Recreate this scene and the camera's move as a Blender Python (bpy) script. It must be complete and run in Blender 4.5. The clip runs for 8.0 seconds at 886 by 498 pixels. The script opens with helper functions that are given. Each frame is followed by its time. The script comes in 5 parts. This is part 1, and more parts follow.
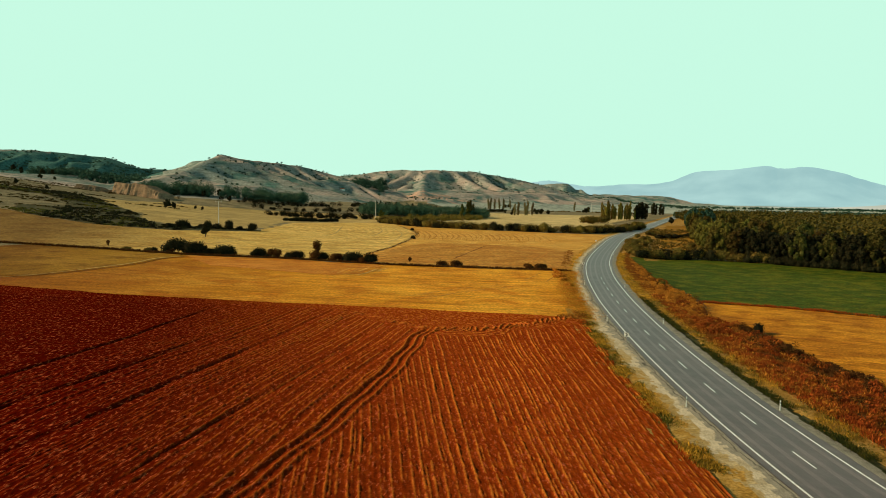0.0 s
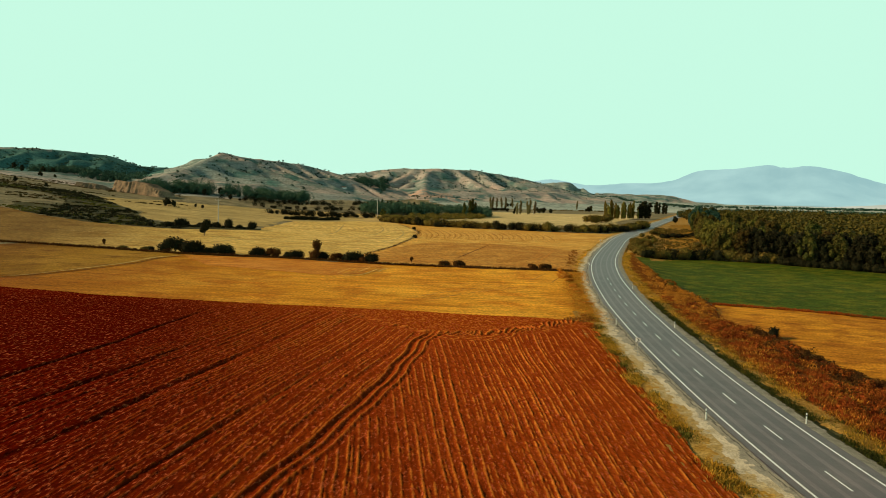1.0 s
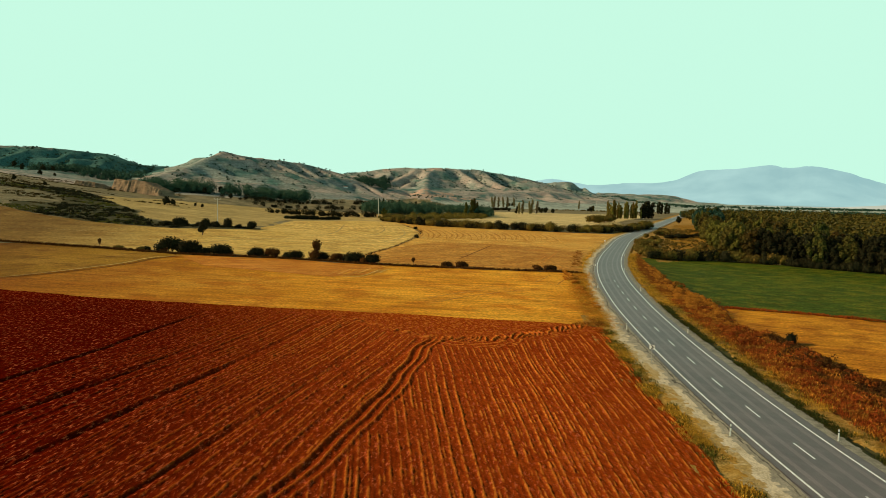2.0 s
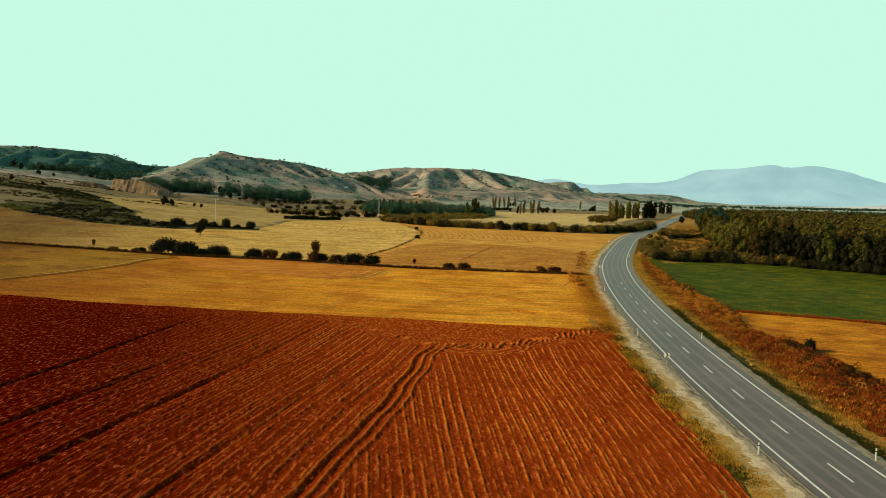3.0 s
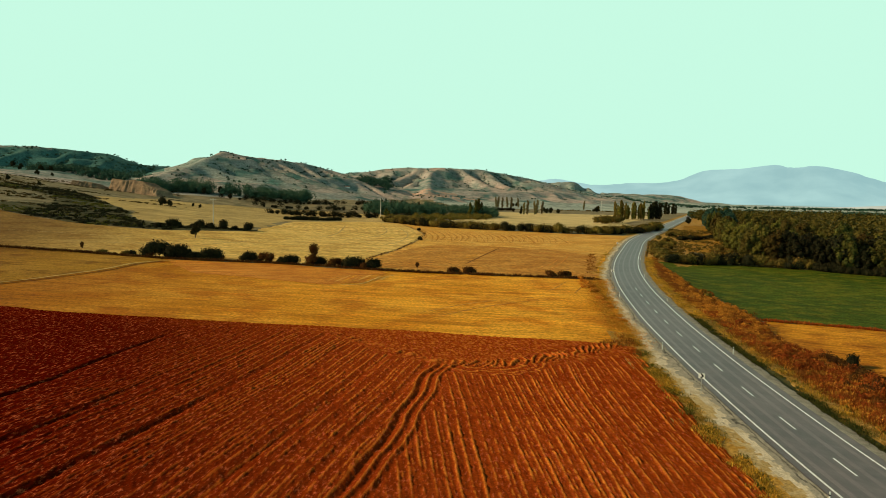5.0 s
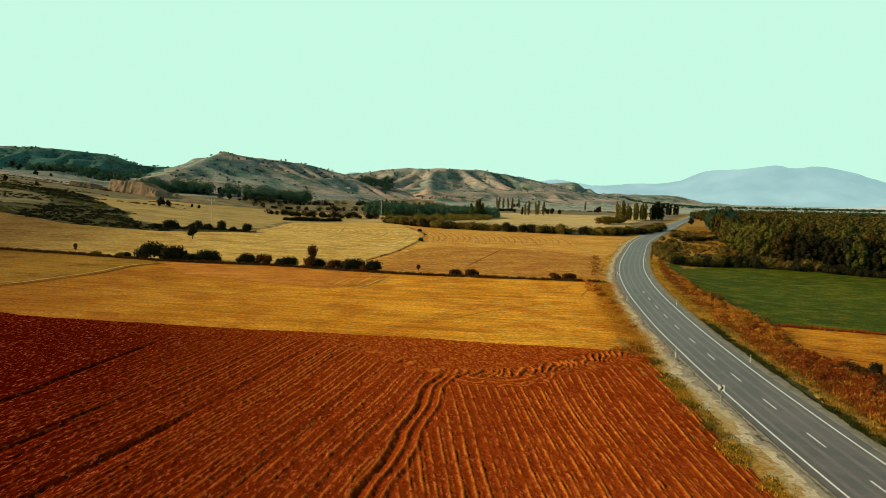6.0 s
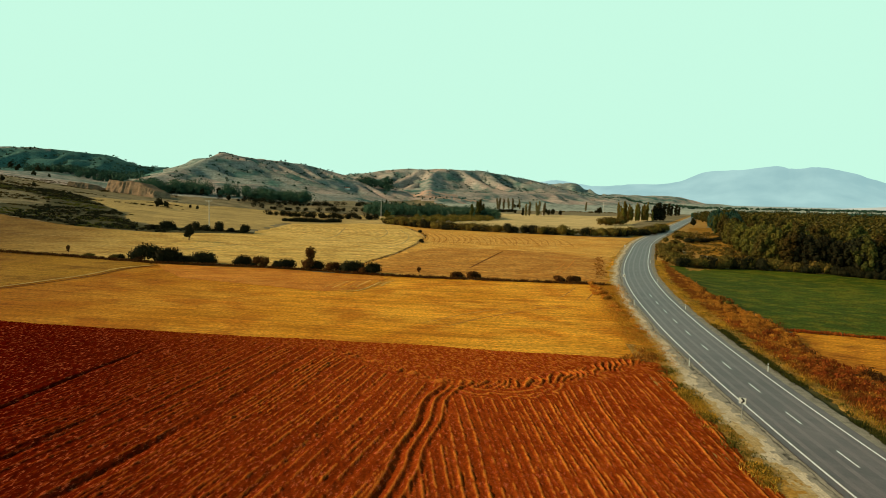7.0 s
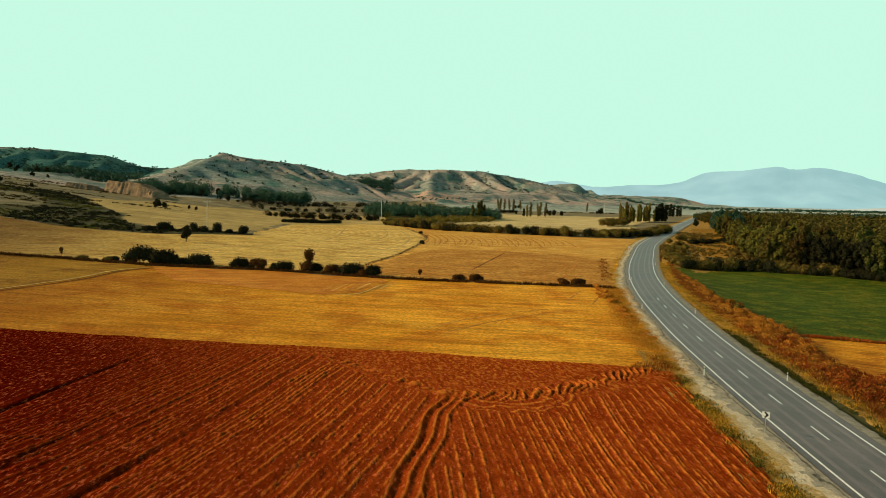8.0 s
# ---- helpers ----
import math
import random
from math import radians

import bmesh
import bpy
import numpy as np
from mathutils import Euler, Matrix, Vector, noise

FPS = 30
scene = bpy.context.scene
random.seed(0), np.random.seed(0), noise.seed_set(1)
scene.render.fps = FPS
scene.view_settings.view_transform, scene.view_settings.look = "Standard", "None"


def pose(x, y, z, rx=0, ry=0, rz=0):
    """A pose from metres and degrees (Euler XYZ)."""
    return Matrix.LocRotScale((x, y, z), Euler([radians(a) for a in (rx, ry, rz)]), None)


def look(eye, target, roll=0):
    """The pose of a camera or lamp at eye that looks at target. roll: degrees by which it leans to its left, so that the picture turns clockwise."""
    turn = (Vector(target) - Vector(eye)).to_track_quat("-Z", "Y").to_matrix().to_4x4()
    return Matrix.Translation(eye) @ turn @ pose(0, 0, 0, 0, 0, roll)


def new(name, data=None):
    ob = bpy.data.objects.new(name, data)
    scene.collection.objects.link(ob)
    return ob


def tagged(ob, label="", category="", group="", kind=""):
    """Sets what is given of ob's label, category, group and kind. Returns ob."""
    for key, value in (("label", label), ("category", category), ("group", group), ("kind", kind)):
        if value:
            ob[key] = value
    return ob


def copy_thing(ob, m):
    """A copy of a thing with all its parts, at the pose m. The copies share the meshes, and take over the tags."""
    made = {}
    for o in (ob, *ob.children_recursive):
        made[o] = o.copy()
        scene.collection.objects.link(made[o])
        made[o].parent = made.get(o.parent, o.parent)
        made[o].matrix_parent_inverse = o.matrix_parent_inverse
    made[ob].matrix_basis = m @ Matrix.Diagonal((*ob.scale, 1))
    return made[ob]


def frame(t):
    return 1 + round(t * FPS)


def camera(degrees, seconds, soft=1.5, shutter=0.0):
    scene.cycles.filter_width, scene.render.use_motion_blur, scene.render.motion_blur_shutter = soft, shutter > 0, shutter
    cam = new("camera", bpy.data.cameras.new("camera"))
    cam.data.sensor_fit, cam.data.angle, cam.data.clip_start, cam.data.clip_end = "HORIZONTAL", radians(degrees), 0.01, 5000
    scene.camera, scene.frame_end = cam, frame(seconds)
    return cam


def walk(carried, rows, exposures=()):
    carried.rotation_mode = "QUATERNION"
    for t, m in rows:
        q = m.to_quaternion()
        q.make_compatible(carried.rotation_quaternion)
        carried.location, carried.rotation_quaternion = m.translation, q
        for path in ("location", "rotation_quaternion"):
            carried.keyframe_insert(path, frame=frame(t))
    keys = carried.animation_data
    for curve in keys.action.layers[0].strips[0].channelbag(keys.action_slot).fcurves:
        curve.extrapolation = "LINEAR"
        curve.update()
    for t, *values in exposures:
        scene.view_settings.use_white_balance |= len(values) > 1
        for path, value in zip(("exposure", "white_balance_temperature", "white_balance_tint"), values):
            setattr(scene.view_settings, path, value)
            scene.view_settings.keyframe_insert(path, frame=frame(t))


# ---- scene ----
cam = camera(66.0, 8.0, soft=0.8)
PATH = [
    (0, (0.775, -4.225, 21.629), (1.336, -2.311, 21.475), 1.0),
    (0.5, (1.226, -2.156, 21.667), (1.784, -0.242, 21.51), 1.1),
    (1, (1.823, 0.089, 21.582), (2.379, 2.004, 21.424), 1.1),
    (1.5, (2.259, 2.335, 21.572), (2.813, 4.25, 21.413), 1.2),
    (3, (3.593, 9.157, 21.564), (4.144, 11.072, 21.404), 1.2),
    (3.5, (4.132, 11.524, 21.555), (4.682, 13.44, 21.395), 1.2),
    (4, (4.593, 13.779, 21.6), (5.142, 15.696, 21.44), 1.2),
    (4.5, (5.09, 16.029, 21.635), (5.637, 17.946, 21.475), 1.2),
    (6, (6.481, 22.642, 21.627), (7.025, 24.56, 21.469), 1.2),
    (6.5, (6.907, 24.743, 21.633), (7.451, 26.662, 21.476), 1.2),
    (7, (7.36, 26.912, 21.613), (7.904, 28.83, 21.457), 1.2),
    (7.5, (7.744, 28.965, 21.605), (8.288, 30.883, 21.45), 1.2),
    (8, (8.185, 30.988, 21.601), (8.728, 32.907, 21.447), 1.2),
]
walk(cam, [(t, look(eye, target, roll)) for t, eye, target, roll in PATH], [(0.0, 0.5), (8.0, 0.5)])

# ---- light ----
SUN_AZ, SUN_EL = radians(287), radians(25)      # compass bearing of the sun from +Y, clockwise, and its height
world = bpy.data.worlds.new("sky")
scene.world = world
world.use_nodes = True
wn, wl = world.node_tree.nodes, world.node_tree.links
wn.clear()
sky = wn.new("ShaderNodeTexSky")
sky.sky_type, sky.sun_disc = "NISHITA", False
sky.sun_elevation, sky.sun_rotation = SUN_EL, SUN_AZ
sky.altitude, sky.air_density, sky.dust_density, sky.ozone_density = 900, 1.0, 3.0, 1.0
tint = wn.new("ShaderNodeMixRGB")
tint.blend_type, tint.inputs[0].default_value = "MULTIPLY", 1.0
tint.inputs[2].default_value = (0.075, 0.08, 0.068, 1)
# haze that thins with height
co = wn.new("ShaderNodeTexCoord")
up = wn.new("ShaderNodeSeparateXYZ")
thin = wn.new("ShaderNodeMapRange")
thin.interpolation_type = "SMOOTHSTEP"
for k, v in ((1, 0.33), (2, 0.52), (3, 0.97), (4, 0.0)):
    thin.inputs[k].default_value = v
veil = wn.new("ShaderNodeMixRGB")
veil.inputs[2].default_value = (3.36, 5.59, 4.49, 1)
bg = wn.new("ShaderNodeBackground")
bg.inputs["Strength"].default_value = 0.125
wo = wn.new("ShaderNodeOutputWorld")
wl.new(sky.outputs[0], tint.inputs[1])
wl.new(co.outputs["Generated"], up.inputs[0])
wl.new(up.outputs[2], thin.inputs[0])
wl.new(thin.outputs[0], veil.inputs[0])
wl.new(tint.outputs[0], veil.inputs[1])
wl.new(veil.outputs[0], bg.inputs["Color"])
wl.new(bg.outputs[0], wo.inputs["Surface"])
sun = new("sun", bpy.data.lights.new("sun", "SUN"))
sun.data.energy, sun.data.angle, sun.data.color = 3.4, radians(1.5), (1.0, 0.74, 0.42)
sun.matrix_world = look((0, 0, 0), (-math.sin(SUN_AZ) * math.cos(SUN_EL), -math.cos(SUN_AZ) * math.cos(SUN_EL), -math.sin(SUN_EL)))
sun.location = (-300, 60, 150)

# ---- numbers in the plane ----


def hash2(i, j, seed):
    v = np.sin(i * 127.1 + j * 311.7 + seed * 74.7) * 43758.5453
    return v - np.floor(v)


def vnoise(x, y, seed=0):
    """Smooth value noise, 0 to 1."""
    x, y = np.asarray(x, float), np.asarray(y, float)
    i, j = np.floor(x), np.floor(y)
    u, v = x - i, y - j
    u, v = u * u * (3 - 2 * u), v * v * (3 - 2 * v)
    a, b = hash2(i, j, seed), hash2(i + 1, j, seed)
    c, d = hash2(i, j + 1, seed), hash2(i + 1, j + 1, seed)
    return (a * (1 - u) + b * u) * (1 - v) + (c * (1 - u) + d * u) * v


def fbm(x, y, octaves=4, seed=0):
    total, amp, norm = 0.0, 1.0, 0.0
    for k in range(octaves):
        total = total + amp * vnoise(x * 2 ** k, y * 2 ** k, seed + 7 * k)
        norm += amp
        amp *= 0.5
    return total / norm


def smooth(a, b, x):
    t = np.clip((x - a) / (b - a), 0, 1)
    return t * t * (3 - 2 * t)


def spline(pts, n=12):
    p = np.array(pts, float)
    p = np.vstack([2 * p[0] - p[1], p, 2 * p[-1] - p[-2]])
    out = []
    for i in range(1, len(p) - 2):
        a, b, c, d = p[i - 1:i + 3]
        for k in range(n):
            t = k / n
            out.append(0.5 * (2 * b + (c - a) * t + (2 * a - 5 * b + 4 * c - d) * t * t + (3 * b - a - 3 * c + d) * t ** 3))
    out.append(p[-2])
    return np.array(out)


def inside(x, y, poly):
    hit = np.zeros(np.shape(x), bool)
    for (x0, y0), (x1, y1) in zip(poly, poly[1:] + poly[:1]):
        if y0 != y1:
            hit ^= ((y0 > y) != (y1 > y)) & (x < (x1 - x0) * (y - y0) / (y1 - y0) + x0)
    return hit


# ---- the lie of the land ----
ROAD = spline([(27, -60), (31, -25), (36.5, 5), (43.75, 32.9), (47.95, 47.5), (52.9, 62.6), (59.15, 79.7), (67.85, 101.8), (80.3, 131),
               (99.4, 171), (122.6, 213), (157.6, 268), (206.6, 340), (294, 452), (385, 568), (520, 738), (760, 1040)])
ROAD_DIR = np.vstack([np.diff(ROAD, axis=0), ROAD[-1:] - ROAD[-2:-1]])
ROAD_DIR /= np.linalg.norm(ROAD_DIR, axis=1)[:, None]
ROAD_LEN = np.r_[0, np.cumsum(np.linalg.norm(np.diff(ROAD, axis=0), axis=1))]


def road_side(x, y):
    """Metres from the road's middle, positive on its right."""
    sh = np.shape(x)
    x, y = np.ravel(x).astype(float), np.ravel(y).astype(float)
    out = np.empty(len(x))
    for i in range(0, len(x), 20000):
        q = np.stack([x[i:i + 20000], y[i:i + 20000]], 1)
        dd = ((q[:, None] - ROAD[None]) ** 2).sum(2)
        k = dd.argmin(1)
        v = q - ROAD[k]
        along = (v * ROAD_DIR[k]).sum(1)
        per = v[:, 0] * ROAD_DIR[k][:, 1] - v[:, 1] * ROAD_DIR[k][:, 0]
        out[i:i + 20000] = np.where(np.abs(along) < 12, per, np.sign(per) * np.sqrt(dd[np.arange(len(k)), k]))
    return out.reshape(sh)


# crest lines of the hills: x, y, height, and the width of the slope
RIDGES = [
    ([(-720, 1380, 84), (-521, 1400, 88), (-418, 1400, 92), (-364, 1400, 92), (-333, 1420, 92), (-252, 1440, 86), (-207, 1470, 67), (-159, 1600, 70), (-95, 1700, 71), (60, 1750, 62)], 330),
    ([(-111, 900, 34), (-77, 1020, 51), (-33, 1150, 82), (-4, 1200, 79), (64, 1290, 77), (109, 1350, 74), (184, 1430, 61), (239, 1480, 49)], 290),
    ([(225, 1750, 67), (274, 1700, 73), (359, 1700, 85), (463, 1650, 88), (583, 1700, 88), (682, 1750, 77), (809, 1850, 66), (886, 1900, 55)], 420),
    ([(434, 1650, 84), (384, 1470, 46), (338, 1310, 22)], 230),
    ([(-33, 1150, 80), (40, 1060, 40), (110, 960, 16)], 150),
    ([(1028, 2300, 68), (1060, 2250, 74), (1115, 2250, 77), (1183, 2250, 57), (1275, 2250, 42), (1338, 2200, 42), (1468, 2150, 35), (1530, 2100, 14)], 300),
]


def hills(x, y, growth=False):
    """The height of the hills; with growth, also how deep in a gully each place lies, where dark scrub is put."""
    z, folds = np.zeros(np.shape(x)), np.zeros(np.shape(x))
    for n, (pts, width) in enumerate(RIDGES):
        best, fold = np.zeros(np.shape(x)), np.zeros(np.shape(x))
        run = 0.0
        for (x0, y0, z0), (x1, y1, z1) in zip(pts, pts[1:]):
            dx, dy = x1 - x0, y1 - y0
            length = math.hypot(dx, dy)
            t = np.clip(((x - x0) * dx + (y - y0) * dy) / length ** 2, 0, 1)
            d = np.hypot(x - x0 - t * dx, y - y0 - t * dy)
            crest = z0 + t * (z1 - z0)
            s = run + t * length
            # ribs and gullies that run down from the crest, leaning with the slope
            lean = s + 0.35 * d + 26 * (vnoise(s / 85, d / 120, 61 + n) - 0.5)
            rib = 0.5 + 0.5 * np.cos(lean * 2 * math.pi / 62 + 5 * vnoise(s / 110, d / 400, 11 + n))
            small = 0.5 + 0.5 * np.cos(lean * 2 * math.pi / 23 + 6 * vnoise(s / 40, d / 160, 31 + n))
            q = np.clip(d / (width * (0.84 + 0.3 * vnoise(s / 140, d / 300, 51 + n))), 0, 1)
            prof = (1 - q) ** 1.6 * (1 + 0.55 * q)
            carve = smooth(0.0, 0.14, q) * (1 - smooth(0.3, 0.9, q))
            here = crest * (prof - carve * (0.45 if n == 0 else 1.0) * ((0.14 + 0.16 * vnoise(s / 130, d / 500, 81 + n)) * (1 - rib) + 0.06 * (1 - small)))
            fold = np.where(here > best, carve * (0.7 * (1 - rib) + 0.25 * (1 - small)), fold)
            best = np.maximum(best, here)
            run += length
        folds = np.where(best > z, fold, folds)
        z = np.maximum(z, best)
    return (z, folds) if growth else z


def lie(x, y):
    """The height of the land at x, y."""
    x, y = np.broadcast_arrays(np.asarray(x, float), np.asarray(y, float))
    left = np.minimum(18 * np.logaddexp(0, (45 - x) / 18), 400)
    z = (0.028 + 0.062 * smooth(150, 560, y)) * left * (1 + left / 900) * (1 + 0.6 * smooth(880, 1200, y)) * smooth(-80, 20, y)
    z = np.minimum(z, 34 + 0.12 * z)
    z = z + 10 * smooth(600, 860, y) * smooth(-140, 0, x) * (1 - smooth(120, 280, x))
    side = road_side(x, y)
    z = z * smooth(5, 20, -side) - 1.3 * smooth(6, 22, side) * (1 - smooth(400, 700, y)) - 0.3 * (1 - smooth(7, 12, np.abs(side)))
    far = y > 600
    if far.any():
        h = np.zeros(z.shape)
        h[far] = hills(x[far], y[far])
        z = np.where(h > 0, np.maximum(z + 0.15 * h, h), z)
    return z


def lie1(x, y):
    return float(lie(np.array([x]), np.array([y]))[0])


# ---- materials ----


def material(name, colours, sizes=(0.02, 0.3, 4.0), rough=0.9, bump=0.5, depth=0.05, grain=None, spec=0.03, by_object=0.0, by_island=0.0, metal=0.0, sheer=0.0, tone_range=(0.5, 1.5), left_dim=None, flecks=None, rings=None, crest_light=None):
    """Three colours mixed by noise at three sizes (cycles a metre); grain: (angle, across, along) adds streaks of worked land."""
    m = bpy.data.materials.new(name)
    m.use_nodes = True
    nt = m.node_tree
    N, L = nt.nodes, nt.links
    b = N["Principled BSDF"]
    b.inputs["Roughness"].default_value, b.inputs["Metallic"].default_value = rough, metal
    b.inputs["Specular IOR Level"].default_value = spec
    co = N.new("ShaderNodeTexCoord")

    def tex(scale, detail=5.0, vec=None):
        t = N.new("ShaderNodeTexNoise")
        t.inputs["Scale"].default_value, t.inputs["Detail"].default_value, t.inputs["Roughness"].default_value = scale, detail, 0.62
        L.new(vec or co.outputs["Object"], t.inputs["Vector"])
        return t.outputs[0]

    def ramp(v, lo, hi):
        r = N.new("ShaderNodeMapRange")
        r.interpolation_type = "SMOOTHSTEP"
        r.inputs[1].default_value, r.inputs[2].default_value = lo, hi
        L.new(v, r.inputs[0])
        return r.outputs[0]

    def mix(f, a, c, kind="MIX"):
        x = N.new("ShaderNodeMixRGB")
        x.blend_type = kind
        for k, v in enumerate((f, a, c)):
            if isinstance(v, (int, float)):
                x.inputs[k].default_value = v
            elif isinstance(v, tuple):
                x.inputs[k].default_value = (*v, 1)
            else:
                L.new(v, x.inputs[k])
        return x.outputs[0]

    big, mid, fine = tex(sizes[0]), tex(sizes[1]), tex(sizes[2], 8.0)
    col = mix(ramp(big, 0.38, 0.62), colours[0], colours[1])
    col = mix(ramp(mid, 0.42, 0.68), col, colours[2])
    tone = N.new("ShaderNodeMapRange")
    tone.inputs[1].default_value, tone.inputs[2].default_value, tone.inputs[3].default_value, tone.inputs[4].default_value = 0.28, 0.72, *tone_range
    L.new(fine, tone.inputs[0])
    height = fine
    if grain:
        mp = N.new("ShaderNodeMapping")
        mp.vector_type = "TEXTURE"
        mp.inputs["Rotation"].default_value = (0, 0, radians(grain[0]))
        mp.inputs["Scale"].default_value = (grain[1], grain[2], 1)
        L.new(co.outputs["Object"], mp.inputs["Vector"])
        streak = tex(1.0, 4.0, mp.outputs[0])
        st = N.new("ShaderNodeMapRange")
        st.inputs[1].default_value, st.inputs[2].default_value, st.inputs[3].default_value, st.inputs[4].default_value = 0.3, 0.7, 1 - grain[3], 1 + grain[3]
        L.new(streak, st.inputs[0])
        col = mix(1.0, col, st.outputs[0], "MULTIPLY")
    if rings:                                             # rounds left by the harvester: middle x, y, pitch, strength
        rm = N.new("ShaderNodeMapping")
        rm.inputs["Location"].default_value = (-rings[0], -rings[1], 0)
        L.new(co.outputs["Object"], rm.inputs["Vector"])
        wv = N.new("ShaderNodeTexWave")
        wv.wave_type, wv.rings_direction = "RINGS", "Z"
        wv.inputs["Scale"].default_value, wv.inputs["Distortion"].default_value = math.pi / 10 / rings[2], 6.0
        wv.inputs["Detail"].default_value, wv.inputs["Detail Scale"].default_value = 3.0, 0.6
        L.new(rm.outputs[0], wv.inputs["Vector"])
        wr = N.new("ShaderNodeMapRange")
        wr.inputs[3].default_value, wr.inputs[4].default_value = 1 - rings[3], 1 + rings[3]
        L.new(wv.outputs[1], wr.inputs[0])
        col = mix(1.0, col, wr.outputs[0], "MULTIPLY")
    if crest_light:                                             # paler ridge soil that also paints in sun on the crests: two colours
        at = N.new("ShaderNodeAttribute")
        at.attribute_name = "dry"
        col = mix(at.outputs["Fac"], col, mix(ramp(mid, 0.35, 0.65), crest_light[0], crest_light[1]))
    if left_dim:                                              # colour darkened towards the left, painting in the view's dim edge
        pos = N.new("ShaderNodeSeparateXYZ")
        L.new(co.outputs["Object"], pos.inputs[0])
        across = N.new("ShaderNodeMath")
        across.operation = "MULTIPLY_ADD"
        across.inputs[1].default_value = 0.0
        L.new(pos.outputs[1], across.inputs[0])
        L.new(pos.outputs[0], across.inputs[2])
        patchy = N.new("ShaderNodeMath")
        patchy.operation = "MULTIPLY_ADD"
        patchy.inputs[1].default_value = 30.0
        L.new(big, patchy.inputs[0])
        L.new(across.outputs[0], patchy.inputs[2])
        col = mix(ramp(patchy.outputs[0], left_dim[1], left_dim[0]), mix(1.0, col, left_dim[2], "MULTIPLY"), col)
    if flecks:                                            # bright bits painted in for clods that catch the sun: colour, size, least, most
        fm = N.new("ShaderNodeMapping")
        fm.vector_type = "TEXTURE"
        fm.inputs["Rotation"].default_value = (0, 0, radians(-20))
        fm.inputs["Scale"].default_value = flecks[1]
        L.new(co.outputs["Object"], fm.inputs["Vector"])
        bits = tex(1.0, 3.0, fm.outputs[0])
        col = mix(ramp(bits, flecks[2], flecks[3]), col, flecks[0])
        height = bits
    col = mix(1.0, col, tone.outputs[0], "MULTIPLY")
    for amount, kind in ((by_object, "ShaderNodeObjectInfo"), (by_island, "ShaderNodeNewGeometry")):
        if amount:
            info = N.new(kind)
            mr = N.new("ShaderNodeMapRange")
            mr.inputs[3].default_value, mr.inputs[4].default_value = 1 - amount, 1 + amount
            L.new(info.outputs["Random" if kind.endswith("Info") else "Random Per Island"], mr.inputs[0])
            col = mix(1.0, col, mr.outputs[0], "MULTIPLY")
            if kind.endswith("Info"):
                hue = N.new("ShaderNodeHueSaturation")
                hm = N.new("ShaderNodeMapRange")
                hm.inputs[3].default_value, hm.inputs[4].default_value = 0.5 - 0.07 * amount, 0.5 + 0.07 * amount
                L.new(info.outputs["Random"], hm.inputs[0])
                L.new(hm.outputs[0], hue.inputs["Hue"])
                L.new(col, hue.inputs["Color"])
                col = hue.outputs[0]
    L.new(col, b.inputs["Base Color"])
    if bump:
        bp = N.new("ShaderNodeBump")
        bp.inputs["Strength"].default_value, bp.inputs["Distance"].default_value = bump, depth
        L.new(height, bp.inputs["Height"])
        L.new(bp.outputs[0], b.inputs["Normal"])
    if sheer:
        tr = N.new("ShaderNodeBsdfTranslucent")
        L.new(col, tr.inputs["Color"])
        ms = N.new("ShaderNodeMixShader")
        ms.inputs[0].default_value = sheer
        L.new(b.outputs[0], ms.inputs[1])
        L.new(tr.outputs[0], ms.inputs[2])
        L.new(ms.outputs[0], N["Material Output"].inputs["Surface"])
    return m


